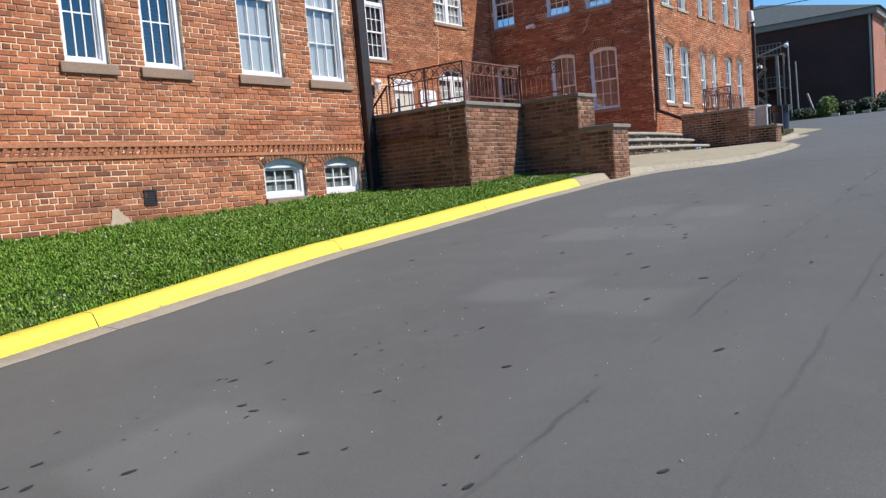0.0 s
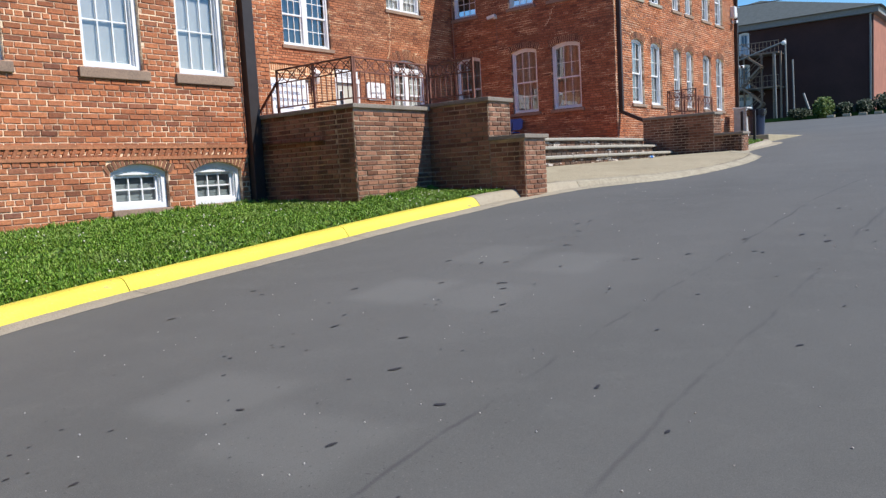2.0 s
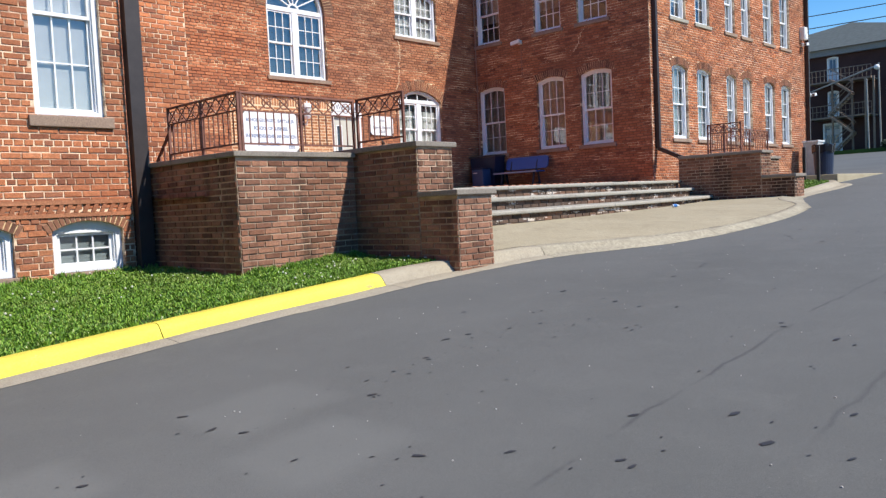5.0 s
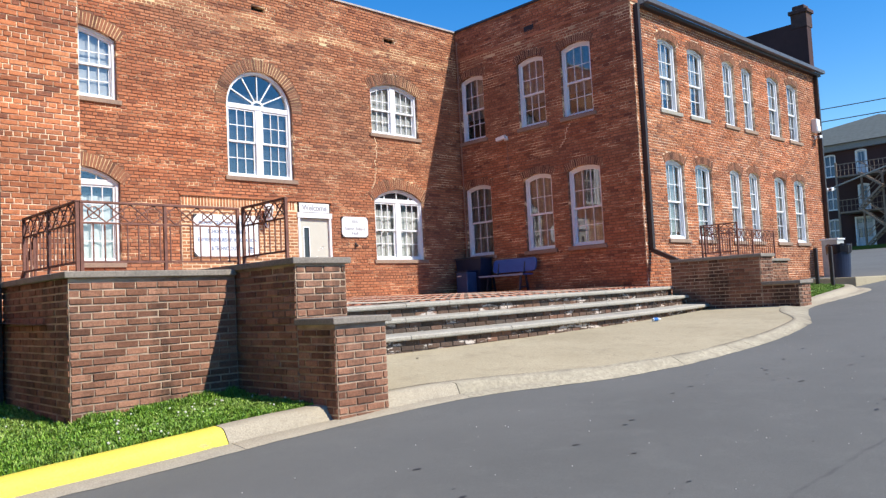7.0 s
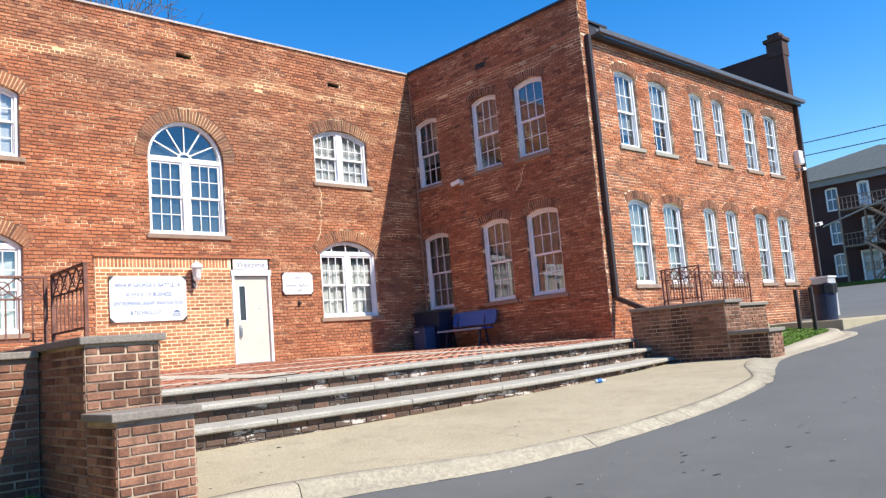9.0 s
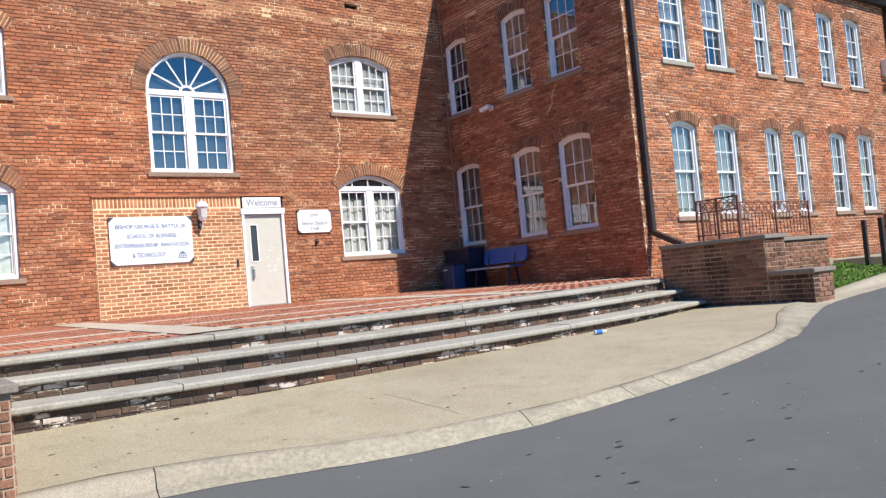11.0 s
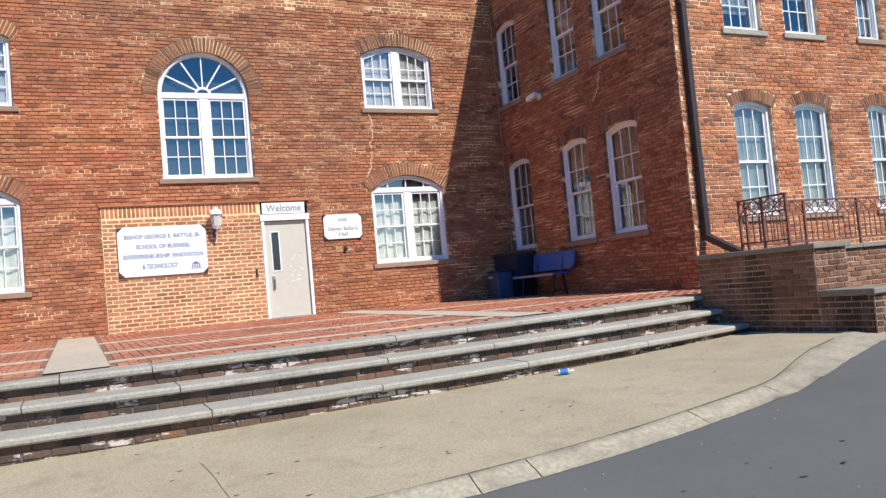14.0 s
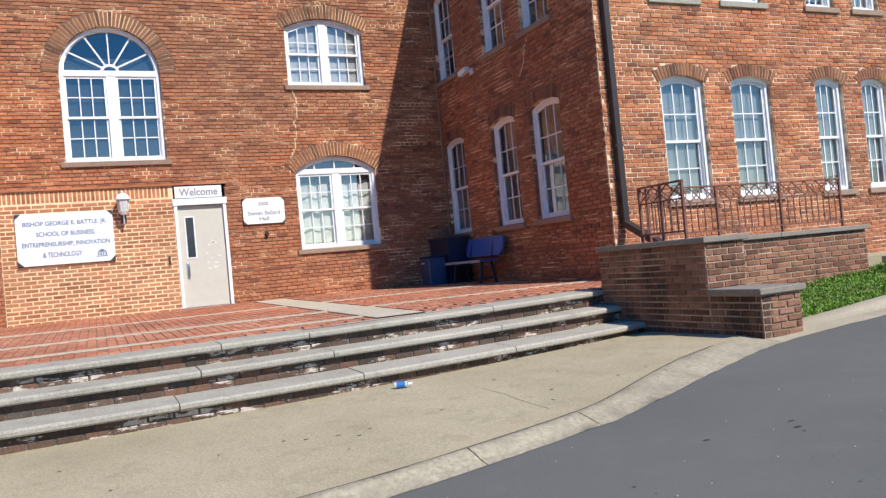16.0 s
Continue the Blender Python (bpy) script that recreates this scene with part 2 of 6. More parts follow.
def worn_paint(m, under):
    """Chips and tyre scuffs through a coat of paint."""
    n, l = m.node_tree.nodes, m.node_tree.links
    p = n["Principled BSDF"]
    col = p.inputs["Base Color"].links[0].from_socket
    chips = ramp(n, l, noise_node(n, l, coords(n, l, (1.6, 1.6, 5.0)), 3.0, 8, 0.72), [(0.61, (0.0,)), (0.66, (0.8,))])
    l.new(mixc(n, l, chips, col, under), p.inputs["Base Color"])


worn_paint(M_YELLOW, (0.42, 0.35, 0.17))
M_WHITE = plain("white_paint", (0.80, 0.81, 0.82), 0.45, vary=0.05, relief=0.06)
M_IRON = plain("rusty_dark_iron", (0.19, 0.08, 0.055), 0.75, 0.0, vary=0.5, scale=9, relief=0.3)
M_PIPE = plain("dark_brown_metal", (0.045, 0.036, 0.034), 0.5, 0.3, vary=0.25)
# near-black colour stands for the darkness of unlit rooms and vent hollows
M_DARK = plain("unlit_hollow_black", (0.03, 0.03, 0.032), 0.9)
M_BLIND = plain("white_blind", (0.74, 0.76, 0.77), 0.8, vary=0.05)
M_FILM = plain("grey_blue_blind", (0.42, 0.49, 0.51), 0.7)
# blue of the sky's reflection in the panes, put into a backing colour
M_DIM = plain("sky_reflection_blue", (0.07, 0.10, 0.125), 0.8)
M_CURTAIN = plain("pale_curtain", (0.56, 0.57, 0.56), 0.9, vary=0.25)
# pale blind colour with the panes' sky reflection mixed in
M_SHADE = plain("blind_with_sky_tint", (0.40, 0.45, 0.48), 0.8, vary=0.25, scale=1.2)
M_ROOF = plain("grey_green_shingle", (0.10, 0.115, 0.108), 0.85, vary=0.2, scale=3, grain=14)
M_DOOR = plain("beige_door_paint", (0.55, 0.54, 0.46), 0.5, vary=0.05, relief=0.06)
M_SOIL = ground_mat("lawn_soil", (0.03, 0.06, 0.012), (0.055, 0.1, 0.018), (0.1, 0.105, 0.045), 40.0, 1.0, 0.8)


def glass_mat():
    m = bpy.data.materials.new("window_glass")
    m.use_nodes = True
    n, l = m.node_tree.nodes, m.node_tree.links
    n.clear()
    out, mix, tr, gl, fr = (n.new(k) for k in ("ShaderNodeOutputMaterial", "ShaderNodeMixShader", "ShaderNodeBsdfTransparent", "ShaderNodeBsdfGlossy", "ShaderNodeFresnel"))
    tr.inputs["Color"].default_value = (0.86, 0.9, 0.92, 1)
    gl.inputs["Roughness"].default_value = 0.015
    fr.inputs["IOR"].default_value = 2.6
    l.new(fr.outputs[0], mix.inputs[0])
    l.new(tr.outputs[0], mix.inputs[1])
    l.new(gl.outputs[0], mix.inputs[2])
    l.new(mix.outputs[0], out.inputs[0])
    return m


M_GLASS = glass_mat()


# ---- building blocks ----
def finish(name, bm, material):
    me = bpy.data.meshes.new(name)
    bmesh.ops.recalc_face_normals(bm, faces=bm.faces)
    bm.to_mesh(me)
    bm.free()
    me.materials.append(material)
    return me


def part(name, bm, material, parent, label=""):
    ob = new(name, finish(name, bm, material))
    if parent:
        ob.parent = parent
    return tagged(ob, label)


def thing(name, label, category, group="", kind="", m=None):
    ob = new(name)
    ob.empty_display_size = 0.2
    if m is not None:
        ob.matrix_world = m
    return tagged(ob, label, category, group, kind)


def box(bm, x0, x1, y0, y1, z0, z1, bevel=0.0):
    r = bmesh.ops.create_cube(bm, size=1.0, matrix=Matrix.LocRotScale(((x0 + x1) / 2, (y0 + y1) / 2, (z0 + z1) / 2), None, (abs(x1 - x0), abs(y1 - y0), abs(z1 - z0))))
    if bevel:
        es = list({e for v in r["verts"] for e in v.link_edges})
        bmesh.ops.bevel(bm, geom=es, offset=bevel, segments=2, profile=0.5, affect="EDGES")
    return bm


def boxm(*a, **k):
    return box(bmesh.new(), *a, **k)


def prism(bm, pts, y0, y1):
    """An upright outline (x, z) carried from y0 to y1."""
    a = [bm.verts.new((x, y0, z)) for x, z in pts]
    b = [bm.verts.new((x, y1, z)) for x, z in pts]
    bm.faces.new(a)
    bm.faces.new(b[::-1])
    k = len(pts)
    for i in range(k):
        bm.faces.new((a[i], a[(i + 1) % k], b[(i + 1) % k], b[i]))
    return bm


def ring(bm, outer, inner, y0, y1):
    k = len(outer)
    o0, o1 = ([bm.verts.new((x, y, z)) for x, z in outer] for y in (y0, y1))
    i0, i1 = ([bm.verts.new((x, y, z)) for x, z in inner] for y in (y0, y1))
    for i in range(k):
        j = (i + 1) % k
        for q in ((o0[i], o0[j], i0[j], i0[i]), (o1[j], o1[i], i1[i], i1[j]), (o0[j], o0[i], o1[i], o1[j]), (i0[i], i0[j], i1[j], i1[i])):
            bm.faces.new(q)
    return bm


def bar(bm, a, b, r, sides=6):
    """A round bar from a to b."""
    a, b = Vector(a), Vector(b)
    d = b - a
    m = Matrix.Translation((a + b) / 2) @ d.to_track_quat("Z", "Y").to_matrix().to_4x4()
    bmesh.ops.create_cone(bm, cap_ends=True, segments=sides, radius1=r, radius2=r, depth=d.length, matrix=m)
    return bm


def flat_bar(bm, a, b, w, t):
    """A square bar from a to b."""
    a, b = Vector(a), Vector(b)
    d = b - a
    m = Matrix.Translation((a + b) / 2) @ d.to_track_quat("Z", "Y").to_matrix().to_4x4() @ Matrix.Diagonal((w, t, d.length, 1))
    bmesh.ops.create_cube(bm, size=1.0, matrix=m)
    return bm


def arc_z(u, u0, u1, z1, rise):
    """Height of a segmental arch over u; its crown is at z1."""
    if rise <= 0:
        return z1
    h = (u1 - u0) / 2
    r = (h * h + rise * rise) / (2 * rise)
    return z1 - r + math.sqrt(max(0.0, r * r - (u - (u0 + u1) / 2) ** 2))


def outline(u0, u1, z0, z1, rise, inset=0.0, n=14):
    """Window outline, counter-clockwise, with an arched head."""
    a, b = u0 + inset, u1 - inset
    pts = [(a, z0 + inset), (b, z0 + inset)]
    if rise <= 0:
        return pts + [(b, z1 - inset), (a, z1 - inset)]
    h = (u1 - u0) / 2
    r = (h * h + rise * rise) / (2 * rise)
    c, mid = z1 - r, (u0 + u1) / 2
    for i in range(n + 1):
        u = b + (a - b) * i / n
        if rise > 0.95 * h:
            ang = math.pi * i / n
            pts.append((mid + (h - inset) * math.cos(ang), c + (r - inset) * math.sin(ang)))
        else:
            pts.append((u, c + math.sqrt(max(0.0, (r - inset) ** 2 - (u - mid) ** 2))))
    return pts


def wall_mesh(u0, u1, z0, z1, openings, thick):
    """A wall with real openings: local x along it, y from 0 (face) to thick, openings (u0, u1, z0, z1, rise)."""
    bm = bmesh.new()
    us = sorted({u0, u1, *(o[0] for o in openings), *(o[1] for o in openings)})
    zs = sorted({z0, z1, *(o[2] for o in openings), *(o[3] for o in openings)})

    def both(pts):
        for y in (0.0, thick):
            bm.faces.new([bm.verts.new((u, y, z)) for u, z in pts])

    for i in range(len(us) - 1):
        for j in range(len(zs) - 1):
            cu, cz = (us[i] + us[i + 1]) / 2, (zs[j] + zs[j + 1]) / 2
            if not any(o[0] < cu < o[1] and o[2] < cz < o[3] for o in openings):
                both([(us[i], zs[j]), (us[i + 1], zs[j]), (us[i + 1], zs[j + 1]), (us[i], zs[j + 1])])
    for o in openings:
        pts = outline(*o)
        if o[4] > 0:
            arch = pts[2:][::-1]
            for (a, za), (b, zb) in zip(arch, arch[1:]):
                both([(a, za), (b, zb), (b, o[3] + 1e-5), (a, o[3] + 1e-5)])
        for k in range(len(pts)):
            (a, za), (b, zb) = pts[k], pts[(k + 1) % len(pts)]
            bm.faces.new([bm.verts.new(q) for q in ((a, 0, za), (b, 0, zb), (b, thick, zb), (a, thick, za))])
    for q in (((u0, z0), (u1, z0)), ((u1, z0), (u1, z1)), ((u1, z1), (u0, z1)), ((u0, z1), (u0, z0))):
        (a, za), (b, zb) = q
        bm.faces.new([bm.verts.new(p) for p in ((a, 0, za), (b, 0, zb), (b, thick, zb), (a, thick, za))])
    bmesh.ops.remove_doubles(bm, verts=bm.verts, dist=2e-5)
    return bm


RNG = random.Random(7)


def brick_list(u0, u1, z0, z1, openings, course=0.0735, length=0.205, joint=0.012, header_every=6, ring_h=0.22, seed=1, bottom=None):
    """Running bond with header courses, cut round openings and their arches. Gives (ua, ub, za, zb)."""
    rng = random.Random(seed)
    out, row = [], 0
    z = z0
    while z + course * 0.6 < z1:
        za, zb = z + joint / 2, min(z + course - joint / 2, z1)
        zm = (za + zb) / 2
        blocked = []
        for o in openings:
            a, b, c, d, rise = o[:5]
            if c - 0.001 < zm < d + (ring_h if rise > 0 else 0):
                if rise <= 0:
                    blocked.append((a, b))
                    continue
                h = (b - a) / 2
                r = (h * h + rise * rise) / (2 * rise)
                cz, mid = d - r, (a + b) / 2
                if zm < d - rise:
                    blocked.append((a, b))
                else:
                    e = (r + ring_h) ** 2 - (zm - cz) ** 2
                    if e > 0:
                        w = min(math.sqrt(e), h + ring_h if rise > 0.9 * h else h + 0.10)
                        blocked.append((mid - w, mid + w))
        blocked.sort()
        spans, cur = [], u0
        for a, b in blocked:
            if a > cur:
                spans.append((cur, a))
            cur = max(cur, b)
        if cur < u1:
            spans.append((cur, u1))
        head = header_every and row % header_every == header_every - 1
        unit = (0.5 * (length - joint) if head else length) + joint
        shift = (row % 2) * unit / 2 + (row % 3) * 0.008
        for a, b in spans:
            k = math.floor((a - u0 + shift) / unit)
            while True:
                s = u0 + k * unit - shift
                if s >= b:
                    break
                ua, ub = max(s, a) + joint / 2, min(s + unit, b) - joint / 2
                if ub - ua > 0.03:
                    if bottom is None or zm > bottom((ua + ub) / 2):
                        out.append((ua, ub, za + rng.uniform(-.0015, .0015), zb + rng.uniform(-.0015, .0015)))
                k += 1
        z += course
        row += 1
    return out


def bricks_mesh(name, rows, material, proud=0.011, seed=3):
    r = random.Random(seed).random
    V, F = [], []
    for ua, ub, za, zb in rows:
        p = -proud - r() * 0.006 + 0.002
        if r() < 0.035:
            p *= 0.35
        k = len(V)
        V += [(ua, 0.002, za), (ub, 0.002, za), (ub, 0.002, zb), (ua, 0.002, zb)]
        V += [(ua + 0.001 + r() * 0.006, p, za + 0.001 + r() * 0.005), (ub - 0.001 - r() * 0.006, p + r() * 0.002, za + 0.001 + r() * 0.005),
              (ub - 0.001 - r() * 0.006, p + r() * 0.003, zb - 0.001 - r() * 0.005), (ua + 0.001 + r() * 0.006, p + r() * 0.002, zb - 0.001 - r() * 0.005)]
        F += [(k + 4, k + 5, k + 6, k + 7), (k, k + 1, k + 5, k + 4), (k + 1, k + 2, k + 6, k + 5), (k + 2, k + 3, k + 7, k + 6), (k + 3, k, k + 4, k + 7)]
    me = bpy.data.meshes.new(name)
    me.from_pydata(V, [], F)
    me.materials.append(material)
    return me


def arch_bricks(bm, o, ring_h=0.22, proud=0.014, width=0.066):
    """Upright bricks fanned over an arched opening."""
    a, b, c, d, rise = o[:5]
    h = (b - a) / 2
    r = (h * h + rise * rise) / (2 * rise)
    cz, mid = d - r, (a + b) / 2
    half = math.asin(min(1, (h + (0 if rise > 0.9 * h else 0.05)) / r))
    n = max(5, round(2 * half * (r + 0.05) / width))
    for i in range(n):
        t0, t1 = (-half + 2 * half * (i + e) / n for e in (0.13, 0.87))
        q = []
        for rad, ang in ((r + 0.004, t0), (r + 0.004, t1), (r + ring_h - RNG.uniform(0.0, 0.03), t1), (r + ring_h - RNG.uniform(0.0, 0.03), t0)):
            q.append((mid + rad * math.sin(ang), cz + rad * math.cos(ang)))
        prism(bm, q, -proud - RNG.uniform(0, .003), 0.002)


def arch_bed(bm, o, ring_h):
    """Pale mortar bed behind the fanned bricks."""
    a, b, c, d, rise = o[:5]
    h = (b - a) / 2
    r = (h * h + rise * rise) / (2 * rise)
    cz, mid = d - r, (a + b) / 2
    half = math.asin(min(1, (h + (0 if rise > 0.9 * h else 0.05)) / r))
    n = 16
    for i in range(n):
        t0, t1 = -half + 2 * half * i / n, -half + 2 * half * (i + 1) / n
        prism(bm, [(mid + q * math.sin(t), cz + q * math.cos(t)) for q, t in ((r + 0.003, t0), (r + 0.003, t1), (r + ring_h - 0.02, t1), (r + ring_h - 0.02, t0))], -0.005, 0.002)


def single_bricks(ob, m, rows, material):
    """Bricks that can be picked out one by one, sharing meshes of like size."""
    shared = {}
    for ua, ub, za, zb in rows:
        key = (round(ub - ua, 2), round(zb - za, 3), RNG.randrange(3))
        if key not in shared:
            shared[key] = bricks_mesh("brick", [(-key[0] / 2, key[0] / 2, -key[1] / 2, key[1] / 2)], material, seed=len(shared))
        o = new("brick", shared[key])
        o.parent = ob
        o.matrix_world = m @ pose((ua + ub) / 2, RNG.uniform(-0.002, 0.002), (za + zb) / 2, RNG.uniform(-.4, .4), 0, RNG.uniform(-.5, .5))


def brick_wall(name, m, u0, u1, z0, z1, openings, mortar, brick, label, thick=0.35, seed=1, arches=True, skip=(), ring_h=0.22, bottom=None, course=0.0735, near=None, single=None, **kw):
    """The wall with its mortar face and the bricks that stand proud of it."""
    ob = part(name, wall_mesh(u0, u1, z0, z1, openings, thick), mortar, None)
    ob.matrix_world = m
    tagged(ob, label, "wall", kind="structure")
    arched = [o for o in openings if o[4] > 0]
    rows = brick_list(u0, u1, z0, z1, [(*o[:5],) for o in openings] + [(*s, 0) for s in skip], seed=seed, ring_h=ring_h if arches else 0, bottom=bottom, course=course, **kw)
    if near:
        inside = [q for q in rows if near[0] < q[0] and q[1] < near[1] and near[2] < q[2] and q[3] < near[3]][:300]
        single_bricks(ob, m, inside, single)
        picked = set(inside)
        rows = [q for q in rows if q not in picked]
    b = new("brick_courses", bricks_mesh("brick_courses", rows, brick, seed=seed))
    b.parent = ob
    tagged(b, "weathered brick courses with recessed joints", kind="stuff")
    if arches and arched:
        bm, bed = bmesh.new(), bmesh.new()
        for o in arched:
            arch_bricks(bm, o, ring_h)
            arch_bed(bed, o, ring_h)
        part("arch_mortar", bed, M_POINT, ob, "pale mortar between the arch bricks")
        tagged(part("arch_bricks", bm, M_ARCH, ob, "upright bricks fanned over the window heads"), kind="stuff")
    return ob


# ---- plan ----
X_MAIN, Y_SIDE, X_WING, X_LEFT, Y_LEFT = -16.48, 25.25, -10.33, -9.97, 10.75
ROAD_Y = (-60, -25, -10, -5, 0, 2, 4, 6, 8, 10, 12, 14, 16, 18, 20, 22.5, 25, 40, 82, 120, 400)
ROAD_Z = (-2.6, -2.2, -0.95, -0.42, 0.12, 0.36, 0.58, 0.81, 0.98, 1.17, 1.33, 1.42, 1.48, 1.61, 1.73, 1.86, 2.0, 2.82, 5.05, 5.6, 6.0)


def road_z(y):
    return float(np.interp(y, ROAD_Y, ROAD_Z))


EDGE = [(-6.35, -12), (-6.35, -6), (-6.33, 0), (-6.3, 4), (-6.22, 7), (-6.05, 9.5), (-5.86, 11.7), (-5.82, 13.2), (-5.63, 14.5), (-5.15, 15.6), (-4.74, 16.9), (-4.61, 18.0), (-4.6, 19.0), (-4.7, 20.0), (-4.99, 21.3), (-5.6, 22.75), (-6.02, 24.0), (-6.1, 25.5), (-6.15, 27), (-6.3, 28.2), (-6.75, 29.0), (-7.6, 29.35), (-9.0, 29.5)]


def smooth_line(pts, step=0.14):
    """A rounded line through the points, at even steps."""
    P = [Vector((*p, 0)) for p in pts]
    P = [2 * P[0] - P[1]] + P + [2 * P[-1] - P[-2]]
    out = []
    for i in range(1, len(P) - 2):
        a, b, c, d = P[i - 1:i + 3]
        k = max(1, round((c - b).length / step))
        for j in range(k):
            t = j / k
            q = 0.5 * (2 * b + (c - a) * t + (2 * a - 5 * b + 4 * c - d) * t * t + (3 * b - a - 3 * c + d) * t ** 3)
            out.append((q.x, q.y))
    return out + [pts[-1]]


KLINE = smooth_line(EDGE)


def edge_x(y):
    return float(np.interp(y, [p[1] for p in KLINE], [p[0] for p in KLINE]))


def kerb_top(y):
    """Height of the kerb's top over the sea of asphalt."""
    return road_z(y) + float(np.interp(y, (10, 12.5, 14, 15.5, 17.5, 22, 23.5, 25, 27, 30), (0.13, 0.14, 0.15, 0.12, 0.085, 0.075, 0.05, 0.07, 0.12, 0.13)))


def kerb_width(y):
    """The kerb narrows where it meets the brick pier."""
    return float(np.interp(y, (12.5, 15.5, 17.5, 21.2, 22.9, 26.5), (1.0, 0.54, 0.38, 0.44, 0.85, 1.0)))


# ---- ground ----
bm = bmesh.new()
gx = [-400, -120, -60, -30, -20, -12, -8, -5, -2, 1, 4, 8, 14, 25, 50, 120, 400]
gy = sorted(set(list(ROAD_Y) + [-400, -120, 1, 3, 5, 7, 9, 11, 13, 15, 17, 20, 22, 30, 35, 50, 60, 70]))
grid = [[bm.verts.new((x, y, road_z(y))) for x in gx] for y in gy]
for j in range(len(gy) - 1):
    for i in range(len(gx) - 1):
        bm.faces.new((grid[j][i], grid[j][i + 1], grid[j + 1][i + 1], grid[j + 1][i]))
ground = tagged(part("ground", bm, M_ASPHALT, None), "dark grey worn asphalt road rising uphill", "road", kind="structure")


def strip(rows_a, rows_b):
    bm = bmesh.new()
    a = [bm.verts.new(p) for p in rows_a]
    b = [bm.verts.new(p) for p in rows_b]
    for i in range(len(a) - 1):
        bm.faces.new((a[i], a[i + 1], b[i + 1], b[i]))
    return bm


# kerb: gutter apron and kerb stones, painted yellow beside the lawn
def offset_line(line, d):
    out = []
    for i, p in enumerate(line):
        a, b = Vector(line[max(0, i - 1)]), Vector(line[min(len(line) - 1, i + 1)])
        t = (b - a).normalized()
        w = d * kerb_width(p[1])
        out.append((p[0] - t.y * w, p[1] + t.x * w))
    return out


kerb = thing("kerb", "concrete kerb and gutter, painted yellow beside the lawn", "kerb", kind="structure")


def kerb_piece(i0, i1, material, name, label):
    """Rolled profile: apron, sloping face, rounded top and back."""
    prof = [(0.0, 0.004), (0.02, 0.012), (0.21, 0.022), (0.26, 0.05), (0.33, 0.72), (0.365, 0.93), (0.41, 1.0), (0.53, 1.02), (0.56, 0.9), (0.57, -0.3)]
    bm = bmesh.new()
    rows = []
    for k in range(i0, i1 + 1):
        a, b = Vector(KLINE[max(0, k - 1)]), Vector(KLINE[min(len(KLINE) - 1, k + 1)])
        t = (b - a).normalized()
        p = Vector(KLINE[k])
        if k == i0:
            p = p + t * 0.008
        r = []
        for d, f in prof:
            q = p + Vector((-t.y, t.x)) * d * kerb_width(p.y)
            top = kerb_top(p.y) - road_z(p.y)
            apron = float(np.interp(p.y, (12, 15), (0.06, 0.0)))
            flat = float(np.interp(p.y, (13.6, 16.0, 24.5, 26.5), (0, 1, 1, 0)))
            if 0 < d < 0.55:
                f = f * (1 - flat) + flat * (d / 0.5 if d > 0.22 else d / 0.5 * top)
            z = road_z(q.y) + (f * top if d > 0.22 else f)
            wob = 0.006 * noise.noise((q.x * 3, q.y * 3, d * 8))
            r.append(bm.verts.new((q.x + wob + (apron + 0.03 * noise.noise((p.y * 2.1, 1, 1)) + 0.022 * noise.noise((p.y * 6.3, 4, 1)) if d == 0 else 0), q.y, z + wob * (d > 0.1))))
        rows.append(r)
    for r, s in zip(rows, rows[1:]):
        for a in range(len(prof) - 1):
            bm.faces.new((r[a], s[a], s[a + 1], r[a + 1]))
    ob = part(name, bm, material, kerb, label)
    for pl in ob.data.polygons:
        pl.use_smooth = True
    if material is M_YELLOW:
        ob.data.materials.append(M_GUTTER)
        for idx, pl in enumerate(ob.data.polygons):
            if pl.center.z < 0 or idx % (len(prof) - 1) < 3:
                pl.material_index = 1
    return ob


JOINTS = [-12, -9.1, -6.1, -3, 0.05, 3.5, 6.5, 9.29, 11.68, 14.25, 16.9, 17.95, 18.5, 20.05, 21.05, 22.5, 24.0, 26.4, 28.6]
idx = [min(range(len(KLINE)), key=lambda k: abs(KLINE[k][1] - j)) for j in JOINTS] + [len(KLINE) - 1]
for a, b in zip(idx, idx[1:]):
    yel = KLINE[b][1] < 11.9
    kerb_piece(a, b, M_YELLOW if yel else M_KERB_ROUGH if 15 < KLINE[b][1] < 25 else M_KERB, "kerb_stone", "yellow painted kerb stone" if yel else "bare weathered concrete kerb stone")

KBACK = offset_line(KLINE, 0.55)


def back_x(y):
    return float(np.interp(y, [p[1] for p in KBACK], [p[0] for p in KBACK]))


def lawn_z(x, y):
    if y < 18:
        far = 1.23 + 0.041 * (y - 4.25)
        near = kerb_top(y) - 0.015
        s = (x - back_x(y)) / (X_LEFT - back_x(y))
    else:
        far, near = kerb_top(y) + 0.16, kerb_top(y) - 0.015
        s = (x - back_x(y)) / (X_WING - back_x(y))
    s = min(1, max(0, s))
    return near + (far - near) * (s ** 0.8)


